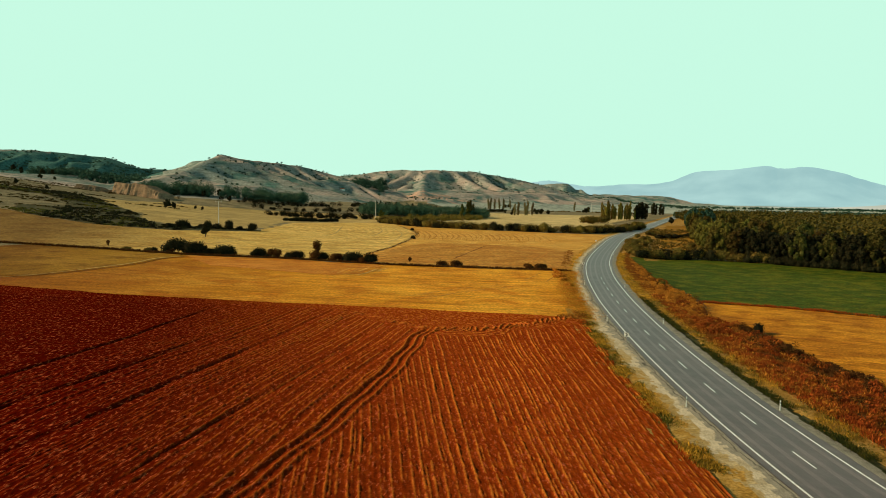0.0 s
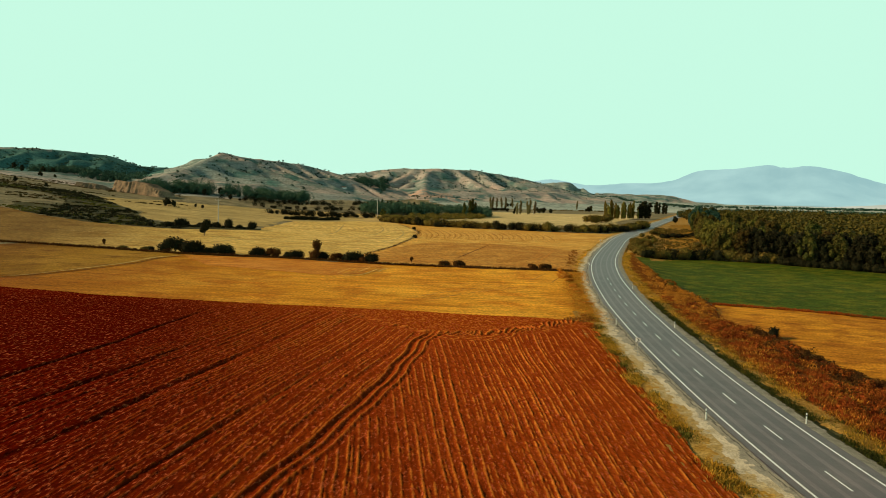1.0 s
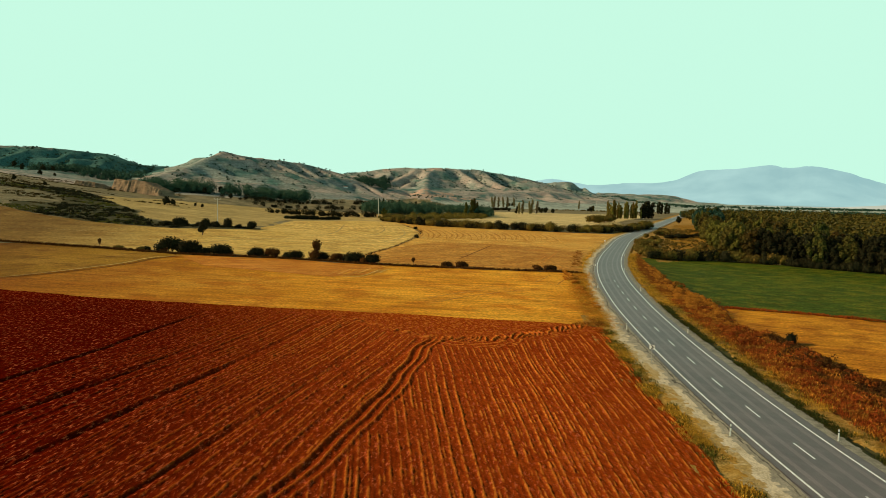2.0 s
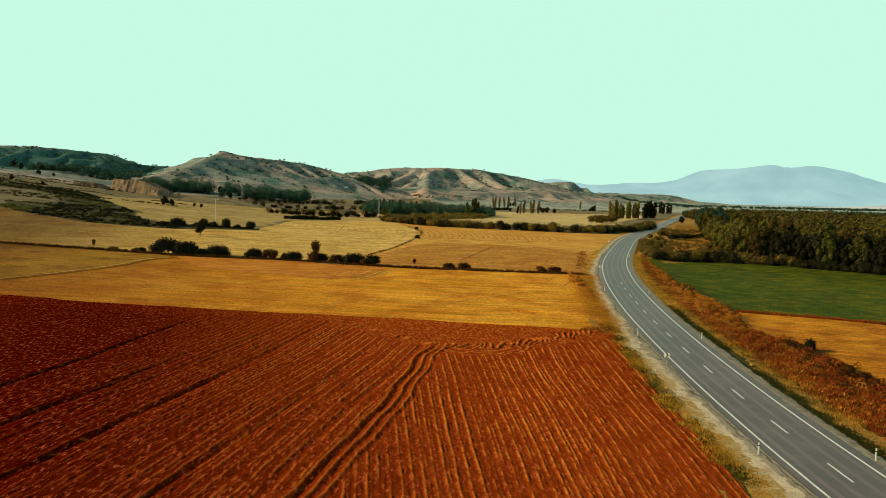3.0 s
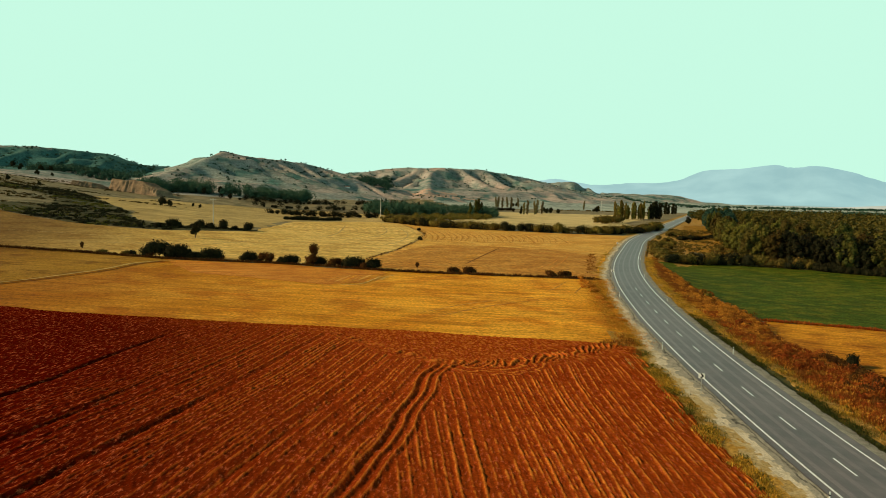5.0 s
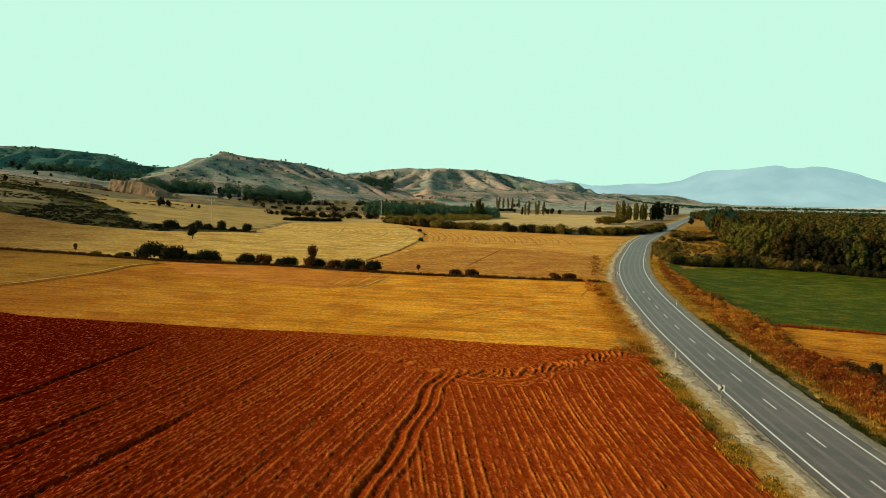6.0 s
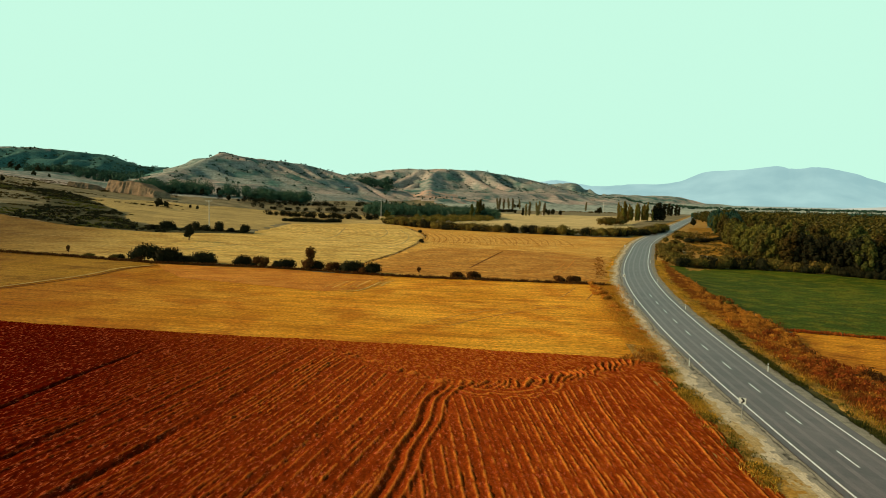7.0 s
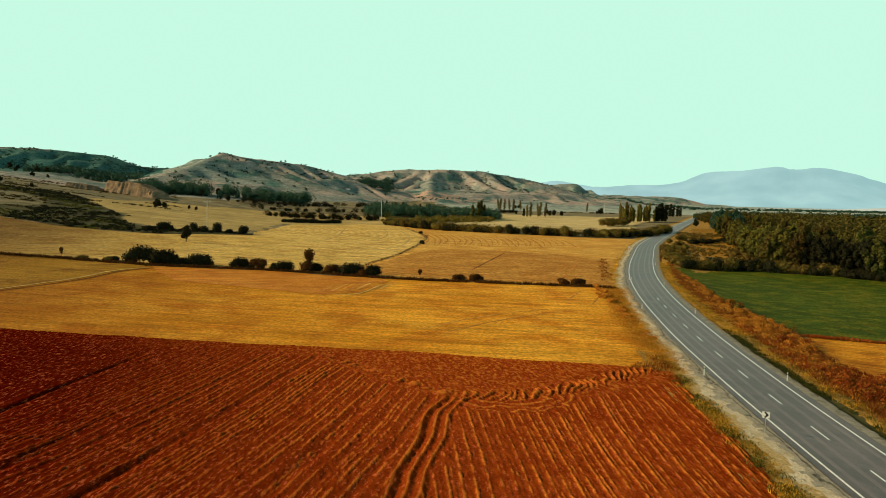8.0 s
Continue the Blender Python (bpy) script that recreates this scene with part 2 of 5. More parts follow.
M = {
    "land": material("dry_land", [(0.28, 0.235, 0.14), (0.205, 0.18, 0.105), (0.12, 0.115, 0.068)], (0.012, 0.06, 0.9), bump=0.4, depth=0.3),
    # hill tones with haze and the teal shade of the folds mixed in
    "hill": material("hazy_scrub_hillside", [(0.46, 0.385, 0.35), (0.275, 0.32, 0.305), (0.070, 0.165, 0.158)], (0.006, 0.022, 0.30), bump=0.8, depth=1.6, tone_range=(0.6, 1.4), grain=(-37, 70, 13, 0.3)),
    "pale_field": material("pale_valley_field", [(0.66, 0.53, 0.26), (0.57, 0.46, 0.22), (0.46, 0.37, 0.17)], (0.01, 0.05, 1.2), bump=0.4, depth=0.08, grain=(24, 40, 1.5, 0.3)),
    "leaf_grove": material("dark_grove_leaves", [(0.056, 0.120, 0.080), (0.042, 0.098, 0.068), (0.080, 0.130, 0.074)], (0.05, 0.3, 3), rough=0.7, bump=0, by_island=0.2, sheer=0.2),
    # four of these field colours are painted darker on the left, as vignetting would
    "plough": material("ploughed_soil", [(0.28, 0.045, 0.006), (0.23, 0.033, 0.004), (0.33, 0.060, 0.008)], (0.03, 0.5, 5.0), bump=0.6, depth=0.07, spec=0.0, tone_range=(0.66, 1.34), flecks=((0.50, 0.112, 0.045), (0.26, 0.7, 0.35), 0.52, 0.75), left_dim=(50.0, -4.0, (0.26, 0.068, 0.09)), crest_light=((0.66, 0.212, 0.031), (0.56, 0.162, 0.022))),
    "stubble": material("golden_stubble", [(0.64, 0.28, 0.016), (0.74, 0.37, 0.034), (0.52, 0.195, 0.012)], (0.03, 0.10, 1.8), bump=0.6, depth=0.08, tone_range=(0.5, 1.5), grain=(-20, 18, 1.4, 0.30), left_dim=(52.0, -44.0, (0.42, 0.34, 0.26))),
    "straw": material("pale_straw", [(0.71, 0.505, 0.16), (0.63, 0.435, 0.12), (0.49, 0.30, 0.075)], (0.012, 0.07, 0.8), bump=0.4, depth=0.08, tone_range=(0.5, 1.5), grain=(24, 30, 2.0, 0.2), rings=(-110, 430, 4.0, 0.10), left_dim=(14.0, -64.0, (0.34, 0.285, 0.23))),
    "pale_straw": material("pale_cut_straw", [(0.74, 0.45, 0.11), (0.66, 0.38, 0.085), (0.58, 0.31, 0.06)], (0.05, 0.3, 2.0), bump=0.4, depth=0.05),
    "olive": material("weedy_straw", [(0.31, 0.165, 0.014), (0.37, 0.205, 0.025), (0.20, 0.092, 0.010)], (0.03, 0.12, 2.0), bump=0.4, depth=0.06, grain=(-20, 20, 0.8, 0.4), left_dim=(-19.0, -55.0, (0.6, 0.5, 0.42))),
    "pinkish": material("mown_stubble", [(0.60, 0.255, 0.040), (0.56, 0.23, 0.03), (0.46, 0.16, 0.02)], (0.03, 0.2, 2.5), bump=0.4, depth=0.06, grain=(8, 14, 0.6, 0.3)),
    "ochre": material("ochre_stubble", [(0.62, 0.345, 0.066), (0.54, 0.265, 0.045), (0.68, 0.42, 0.10)], (0.02, 0.1, 1.1), bump=0.5, depth=0.08, tone_range=(0.5, 1.5), grain=(-28, 14, 1.5, 0.28)),
    "brown_stubble": material("brown_stubble", [(0.48, 0.235, 0.042), (0.40, 0.175, 0.028), (0.54, 0.285, 0.058)], (0.02, 0.1, 0.9), bump=0.6, depth=0.10, tone_range=(0.45, 1.55), grain=(-28, 12, 1.3, 0.34)),
    "green": material("green_crop", [(0.064, 0.098, 0.008), (0.042, 0.076, 0.008), (0.120, 0.128, 0.010)], (0.03, 0.22, 1.8), bump=0.6, depth=0.12, tone_range=(0.4, 1.6), grain=(-38, 5, 1.8, 0.36)),
    "orange": material("rust_stubble", [(0.60, 0.275, 0.020), (0.50, 0.205, 0.015), (0.33, 0.12, 0.010)], (0.04, 0.2, 2.5), bump=0.5, depth=0.06, grain=(-38, 7, 0.7, 0.4)),
    "scrub": material("dark_scrub_ground", [(0.075, 0.07, 0.034), (0.11, 0.10, 0.048), (0.05, 0.055, 0.027)], (0.03, 0.14, 1.2), bump=0.8, depth=0.4),
    "verge": material("dry_verge", [(0.40, 0.23, 0.045), (0.29, 0.165, 0.032), (0.46, 0.30, 0.09)], (0.06, 0.5, 4.0), bump=0.7, depth=0.08),
    "dusty_verge": material("dusty_grassy_soil", [(0.42, 0.325, 0.16), (0.36, 0.255, 0.095), (0.48, 0.40, 0.24)], (0.08, 0.8, 5.0), bump=0.6, depth=0.05),
    "bank": material("rusty_bank", [(0.16, 0.052, 0.012), (0.19, 0.075, 0.016), (0.09, 0.045, 0.014)], (0.06, 0.4, 3.0), bump=0.7, depth=0.10),
    "gravel": material("shoulder_gravel", [(0.29, 0.28, 0.24), (0.35, 0.335, 0.285), (0.21, 0.205, 0.175)], (0.1, 0.9, 9.0), bump=0.6, depth=0.03),
    "dust": material("pale_dusty_soil", [(0.52, 0.47, 0.36), (0.58, 0.53, 0.42), (0.39, 0.34, 0.235)], (0.08, 0.4, 7.0), bump=0.4, depth=0.03),
    "tarry": material("crumbling_asphalt_edge", [(0.14, 0.14, 0.125), (0.19, 0.185, 0.16), (0.06, 0.06, 0.055)], (0.3, 1.6, 9.0), bump=0.6, depth=0.02),
    "ditch": material("mossy_ditch_soil", [(0.060, 0.066, 0.026), (0.045, 0.052, 0.022), (0.09, 0.08, 0.035)], (0.1, 0.7, 6.0), bump=0.7, depth=0.05),
    "asphalt": material("asphalt", [(0.120, 0.099, 0.110), (0.096, 0.080, 0.089), (0.146, 0.120, 0.131)], (0.03, 0.25, 14.0), rough=0.48, bump=0.25, depth=0.01, spec=0.36, grain=(17, 0.8, 30, 0.14)),
    "worn": material("tyre_worn_asphalt", [(0.172, 0.138, 0.150), (0.148, 0.118, 0.129), (0.190, 0.153, 0.164)], (0.03, 0.12, 14.0), rough=0.45, bump=0.2, depth=0.01, spec=0.32, grain=(17, 0.8, 30, 0.12)),
    "paint": material("road_paint", [(0.84, 0.90, 0.94), (0.80, 0.86, 0.89), (0.70, 0.74, 0.76)], (0.2, 2.0, 20.0), rough=0.6, bump=0.1, depth=0.004),
    "faded_paint": material("worn_road_paint", [(0.24, 0.24, 0.245), (0.20, 0.20, 0.205), (0.32, 0.32, 0.325)], (0.2, 2.0, 20.0), rough=0.6, bump=0.1, depth=0.004),
    "white": material("white_plastic", [(0.8, 0.8, 0.78), (0.76, 0.76, 0.74), (0.7, 0.7, 0.68)], (1, 4, 30), rough=0.45, bump=0.05, depth=0.003, spec=0.4),
    "black": material("black_film", [(0.02, 0.02, 0.02), (0.025, 0.025, 0.025), (0.03, 0.03, 0.03)], (1, 4, 30), rough=0.5, bump=0.05, depth=0.003),
    "steel": material("galvanised_steel", [(0.45, 0.45, 0.44), (0.40, 0.40, 0.40), (0.5, 0.5, 0.48)], (1, 4, 30), rough=0.45, bump=0.1, depth=0.003, metal=0.8),
    "concrete": material("pole_concrete", [(0.62, 0.60, 0.55), (0.55, 0.53, 0.48), (0.5, 0.47, 0.42)], (0.3, 2, 20), rough=0.85, bump=0.3, depth=0.01),
    "bark": material("bark", [(0.13, 0.09, 0.06), (0.10, 0.075, 0.05), (0.17, 0.13, 0.09)], (0.5, 3, 12), bump=0.8, depth=0.05),
    "leaf_dark": material("dark_leaves", [(0.020, 0.021, 0.010), (0.015, 0.018, 0.009), (0.032, 0.026, 0.010)], (0.2, 1, 3), rough=0.7, bump=0, by_object=0.15, by_island=0.25, sheer=0.12),
    "leaf_green": material("green_leaves", [(0.056, 0.055, 0.013), (0.040, 0.046, 0.013), (0.078, 0.062, 0.014)], (0.1, 0.5, 3), rough=0.7, bump=0, by_object=0.40, by_island=0.10, sheer=0.10),
    "leaf_olive": material("olive_leaves", [(0.082, 0.070, 0.015), (0.053, 0.051, 0.013), (0.112, 0.080, 0.017)], (0.1, 0.5, 3), rough=0.7, bump=0, by_object=0.45, by_island=0.10, sheer=0.10),
    "leaf_rust": material("rusty_leaves", [(0.28, 0.105, 0.019), (0.20, 0.068, 0.013), (0.27, 0.12, 0.022)], (0.2, 0.8, 3), rough=0.8, bump=0, by_object=0.2, by_island=0.2, sheer=0.3),
    "leaf_gold": material("golden_dry_leaves", [(0.54, 0.225, 0.028), (0.40, 0.145, 0.018), (0.60, 0.28, 0.04)], (0.2, 0.8, 3), rough=0.8, bump=0, by_island=0.3, sheer=0.3),
    "leaf_straw": material("dry_grass_blades", [(0.64, 0.36, 0.042), (0.47, 0.265, 0.032), (0.28, 0.175, 0.024)], (0.1, 0.6, 3), rough=0.8, bump=0, by_island=0.35, sheer=0.4),
    "leaf_moss": material("mossy_grass_blades", [(0.10, 0.095, 0.016), (0.065, 0.070, 0.014), (0.16, 0.125, 0.02)], (0.15, 0.6, 3), rough=0.8, bump=0, by_island=0.35, sheer=0.35),
    "leaf_ditch": material("dark_ditch_grass", [(0.045, 0.052, 0.012), (0.032, 0.042, 0.011), (0.085, 0.075, 0.015)], (0.15, 0.6, 3), rough=0.8, bump=0, by_island=0.3, sheer=0.3),
    "leaf_red": material("crimson_weeds", [(0.32, 0.066, 0.014), (0.19, 0.038, 0.008), (0.38, 0.12, 0.020)], (0.15, 0.6, 3), rough=0.8, bump=0, by_island=0.3, sheer=0.3),
    "leaf_brown": material("dark_brown_weeds", [(0.09, 0.034, 0.010), (0.06, 0.026, 0.009), (0.12, 0.058, 0.014)], (0.15, 0.6, 3), rough=0.8, bump=0, by_island=0.35, sheer=0.2),
    # scrub colour with the left ridge's shade and haze painted in
    "hill_dark": material("hazy_shaded_scrub_hill", [(0.058, 0.165, 0.160), (0.090, 0.20, 0.187), (0.038, 0.115, 0.112)], (0.006, 0.025, 0.35), bump=0.6, depth=1.2),
    # far haze is painted into the plain's colour
    "plain": material("far_plain_in_haze", [(0.40, 0.46, 0.43), (0.34, 0.40, 0.37), (0.24, 0.30, 0.28)], (0.003, 0.01, 0.1), bump=0.0),
    "dry_grass": material("dry_grass_slope", [(0.52, 0.385, 0.15), (0.44, 0.325, 0.125), (0.33, 0.25, 0.10)], (0.012, 0.06, 1.2), bump=0.4, depth=0.1, grain=(30, 40, 2.0, 0.32)),
    "leaf_pale": material("thin_pale_leaves", [(0.17, 0.14, 0.06), (0.12, 0.115, 0.05), (0.20, 0.14, 0.06)], (0.1, 0.5, 3), rough=0.8, bump=0, by_object=0.3, by_island=0.4, sheer=0.35),
    "leaf_yellow": material("yellowing_poplar_leaves", [(0.20, 0.155, 0.033), (0.14, 0.125, 0.030), (0.24, 0.165, 0.035)], (0.1, 0.5, 3), rough=0.8, bump=0, by_object=0.3, by_island=0.3, sheer=0.35),
    "leaf_hedge": material("hedge_leaves", [(0.150, 0.115, 0.026), (0.105, 0.09, 0.021), (0.19, 0.12, 0.026)], (0.1, 0.5, 3), rough=0.8, bump=0, by_object=0.15, by_island=0.25, sheer=0.15),
    # leaf colour with distant haze mixed in as teal
    "leaf_teal": material("blue_green_leaves", [(0.034, 0.085, 0.063), (0.028, 0.070, 0.053), (0.055, 0.098, 0.060)], (0.05, 0.3, 3), rough=0.7, bump=0, by_island=0.4, sheer=0.2),
    "rock": material("ochre_cliff_rock", [(0.29, 0.205, 0.135), (0.22, 0.155, 0.10), (0.15, 0.11, 0.08)], (0.03, 0.2, 1.5), bump=0.9, depth=0.4, grain=(0, 3, 3, 0.2)),
    "red_earth": material("red_earth_scar", [(0.55, 0.385, 0.31), (0.48, 0.35, 0.285), (0.42, 0.325, 0.27)], (0.02, 0.06, 0.5), bump=0.7, depth=1.0),
    "roof": material("clay_roof", [(0.35, 0.14, 0.08), (0.30, 0.12, 0.07), (0.26, 0.11, 0.07)], (0.2, 1, 8), bump=0.5, depth=0.03),
}

# ---- mesh helpers ----


def grid_mesh(name, x, y, z, keep, mat, dry=None):
    """A sheet from a grid of points; keep: which cells stay; dry: how far each point takes the crests' sunlit tone."""
    r, c = x.shape
    a = (np.arange(r - 1)[:, None] * c + np.arange(c - 1)[None]).ravel()[keep.ravel()]
    quads = np.stack([a, a + 1, a + c + 1, a + c], 1)
    used, flat = np.unique(quads, return_inverse=True)
    co = np.stack([x.ravel(), y.ravel(), z.ravel()], 1)[used]
    quads = flat.reshape(-1, 4)
    me = bpy.data.meshes.new(name)
    me.vertices.add(len(co))
    me.vertices.foreach_set("co", co.ravel().astype(np.float32))
    me.loops.add(len(quads) * 4)
    me.loops.foreach_set("vertex_index", quads.ravel().astype(np.int32))
    me.polygons.add(len(quads))
    me.polygons.foreach_set("loop_start", (np.arange(len(quads)) * 4).astype(np.int32))
    me.polygons.foreach_set("use_smooth", np.ones(len(quads), bool))
    me.materials.append(mat)
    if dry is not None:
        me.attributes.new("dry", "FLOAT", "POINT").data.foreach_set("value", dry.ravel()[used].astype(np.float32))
    me.update(calc_edges=True)
    me.validate()
    return me


def field(name, poly, step, lift, mat, label, relief=None, fray=0.5, turn=0.0):
    """A worked field laid on the land, with a slightly frayed border."""
    p = np.array(poly, float)
    c, s = math.cos(radians(turn)), math.sin(radians(turn))
    u, v = p[:, 0] * c + p[:, 1] * s, -p[:, 0] * s + p[:, 1] * c
    us, vs = np.arange(u.min() - 2, u.max() + 2, step[0]), np.arange(v.min() - 2, v.max() + 2, step[1])
    gu, gv = np.meshgrid(us, vs)
    x, y = gu * c - gv * s, gu * s + gv * c
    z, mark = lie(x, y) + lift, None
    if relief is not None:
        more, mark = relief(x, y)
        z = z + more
    cx, cy = (x[:-1, :-1] + x[1:, 1:]) / 2, (y[:-1, :-1] + y[1:, 1:]) / 2
    wx = cx + fray * 2 * (fbm(cx / 2.2, cy / 2.2, 3, 3) - 0.5) + fray * 3 * (vnoise(cx / 14, cy / 14, 5) - 0.5)
    wy = cy + fray * 2 * (fbm(cx / 2.2, cy / 2.2, 3, 8) - 0.5) + fray * 3 * (vnoise(cx / 14, cy / 14, 9) - 0.5)
    keep = inside(wx, wy, poly)
    me = grid_mesh(name, x, y, z, keep, mat, mark)
    return tagged(new(name, me), label, "field", kind="structure")


def part(name, bm, mat, parent, label="", shade=False):
    me = bpy.data.meshes.new(name)
    bm.to_mesh(me)
    bm.free()
    me.materials.append(mat)
    if shade:
        me.polygons.foreach_set("use_smooth", [True] * len(me.polygons))
    ob = new(name, me)
    ob.parent = parent
    return tagged(ob, label)


def box(bm, size, at=(0, 0, 0), bevel=0.0, turn=(0, 0, 0)):
    made = bmesh.ops.create_cube(bm, size=1.0, matrix=pose(*at, *turn) @ Matrix.Diagonal((*size, 1)))
    if bevel:
        edges = list({e for v in made["verts"] for e in v.link_edges})
        bmesh.ops.bevel(bm, geom=edges, offset=bevel, segments=2, affect="EDGES")
    return bm


def rod(bm, a, b, r0, r1, sides=8):
    a, b = Vector(a), Vector(b)
    turn = (b - a).to_track_quat("Z", "Y").to_matrix().to_4x4()
    bmesh.ops.create_cone(bm, cap_ends=True, segments=sides, radius1=r0, radius2=r1, depth=(b - a).length, matrix=Matrix.Translation((a + b) / 2) @ turn)
    return bm


# ---- ground, hills and distance ----
view = np.arange(-26, 60, 0.22)
bearing = np.radians(np.r_[view, np.arange(60, 335, 3.0)])
near = 6 * 1.021 ** np.arange(240)
near = near[near < 780]
radius = np.r_[0.001, near, np.arange(780, 1500, 8.0), np.arange(1500, 2500, 14.0), np.arange(2500, 4950, 90.0)]
rr, bb = np.meshgrid(radius, bearing, indexing="ij")
gx, gy = rr * np.sin(bb) + 4, rr * np.cos(bb) + 5
PLOUGH = [(-75, 158), (-55, 150), (-35, 142), (-25.6, 137), (-7.7, 130.4), (5.5, 125.4), (18.4, 121.4), (31.5, 117.8), (43.7, 112), (55.4, 106.6), (59.5, 104.6), (58.6, 101.5), (53.4, 90), (49.2, 78), (45.2, 67.5), (41.1, 56.7), (38.2, 48), (34.9, 35), (32.4, 26), (-75, 26)]
gz = lie(gx, gy)
PLOUGH_ALL = PLOUGH[:-2] + [(31, 22), (27, 5), (20, -25), (15, -60), (-75, -60)]
gz = gz - 0.6 * (inside(gx, gy + 2.5, PLOUGH_ALL) & inside(gx + 2.5, gy, PLOUGH_ALL) & inside(gx, gy, PLOUGH_ALL))
by = road_side(gx, gy)
gz = gz - 0.5 * smooth(2.5, 4.5, np.abs(by)) * np.where(by > 0, 1 - smooth(17, 19.5, by), 1 - smooth(8.5, 10.5, -by)) * (gy < 820)
rise = np.clip(hills(gx, gy), 0, 60) / 60 * (1 - smooth(2600, 3200, rr))
gz = gz + rise * (4 * (fbm(gx / 55, gy / 55, 4, 21) - 0.5) + 1.6 * (fbm(gx / 14, gy / 14, 3, 25) - 0.5))
ground_me = grid_mesh("ground", gx, gy, gz, np.ones((len(radius) - 1, len(bearing) - 1), bool), M["land"])
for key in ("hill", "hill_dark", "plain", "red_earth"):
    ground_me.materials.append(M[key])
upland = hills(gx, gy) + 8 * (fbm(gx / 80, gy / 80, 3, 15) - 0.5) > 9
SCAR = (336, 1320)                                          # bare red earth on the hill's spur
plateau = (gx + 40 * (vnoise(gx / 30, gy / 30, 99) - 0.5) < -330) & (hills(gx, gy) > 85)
# left ridge gets the painted shade, distant plain the painted haze
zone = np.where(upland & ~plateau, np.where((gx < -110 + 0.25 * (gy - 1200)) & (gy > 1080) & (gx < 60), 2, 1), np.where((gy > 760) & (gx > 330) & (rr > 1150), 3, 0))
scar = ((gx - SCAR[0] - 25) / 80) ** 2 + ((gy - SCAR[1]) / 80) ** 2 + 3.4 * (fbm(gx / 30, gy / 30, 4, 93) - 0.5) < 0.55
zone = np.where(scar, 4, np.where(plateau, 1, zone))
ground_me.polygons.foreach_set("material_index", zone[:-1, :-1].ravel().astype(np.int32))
tagged(new("ground", ground_me),
       "dry open farmland rising to bare eroded hills", "ground", kind="structure")

# far blue range, its haze painted as a glow in the material
RANGE = [(1470, 4000, 60), (1730, 3980, 118), (1865, 3970, 134), (1965, 3960, 122), (2124, 3960, 104), (2270, 3864, 115), (2512, 3680, 133), (2642, 3588, 196), (2736, 3404, 207), (2911, 3312, 232),
         (2966, 3220, 215), (3033, 3128, 224), (3176, 3036, 194), (3346, 2944, 136), (3565, 2852, 88), (3900, 2500, 60)]
crest = spline(RANGE, 14)
rows = []
for k, f in enumerate(np.linspace(0, 1, 16)):
    wob = (fbm(np.arange(len(crest)) / 9 + k * 0.35, np.full(len(crest), f * 4), 4, 55) - 0.5)
    back = (1 - f) * 620
    rows.append(np.stack([crest[:, 0] * (1 - back / 4700), crest[:, 1] * (1 - back / 4700), crest[:, 2] * f ** 1.25 + wob * 26 * math.sin(math.pi * f) - 2 + (fbm(np.arange(len(crest)) / 3.0, np.zeros(len(crest)), 3, 71) - 0.5) * 7 * f], 1))
rows = np.array(rows)
haze = bpy.data.materials.new("far_range_in_haze")
haze.use_nodes = True
hn, hl = haze.node_tree.nodes, haze.node_tree.links
hb = hn["Principled BSDF"]
hc = hn.new("ShaderNodeTexCoord")
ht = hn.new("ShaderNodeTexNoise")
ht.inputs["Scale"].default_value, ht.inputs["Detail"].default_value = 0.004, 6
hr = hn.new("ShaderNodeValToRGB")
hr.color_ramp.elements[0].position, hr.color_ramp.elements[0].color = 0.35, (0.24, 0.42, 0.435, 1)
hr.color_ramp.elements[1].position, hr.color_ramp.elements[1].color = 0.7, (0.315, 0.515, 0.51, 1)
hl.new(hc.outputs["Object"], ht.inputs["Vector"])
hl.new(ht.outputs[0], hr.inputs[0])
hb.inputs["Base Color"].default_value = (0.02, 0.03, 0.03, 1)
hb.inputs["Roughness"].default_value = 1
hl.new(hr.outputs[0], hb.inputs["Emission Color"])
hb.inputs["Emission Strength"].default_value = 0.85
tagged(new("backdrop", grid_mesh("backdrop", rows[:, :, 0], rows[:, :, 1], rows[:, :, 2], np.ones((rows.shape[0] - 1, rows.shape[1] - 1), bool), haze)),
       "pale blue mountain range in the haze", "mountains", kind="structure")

u, v = np.meshgrid(np.linspace(0, 1, 60), np.linspace(0, 1, 8))
fx, fy = 1900 + 1500 * u + 120 * (1 - v), 2350 - 520 * u - 260 * (1 - v)
fz = (2 + 105 * np.clip((u - 0.22) / 0.78, 0, 1) ** 1.2 * (0.8 + 0.4 * vnoise(u * 9, u * 0, 77))) * v ** 0.8 - 1
# same glowing haze colour, tinted tan for this slope
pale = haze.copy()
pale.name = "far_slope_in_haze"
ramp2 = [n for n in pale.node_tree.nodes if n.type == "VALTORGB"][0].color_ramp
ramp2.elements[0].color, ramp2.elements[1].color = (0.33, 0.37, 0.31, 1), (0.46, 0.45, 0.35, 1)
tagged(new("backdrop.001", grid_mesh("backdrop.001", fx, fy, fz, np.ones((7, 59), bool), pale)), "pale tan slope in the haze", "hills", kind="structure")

# ---- fields ----


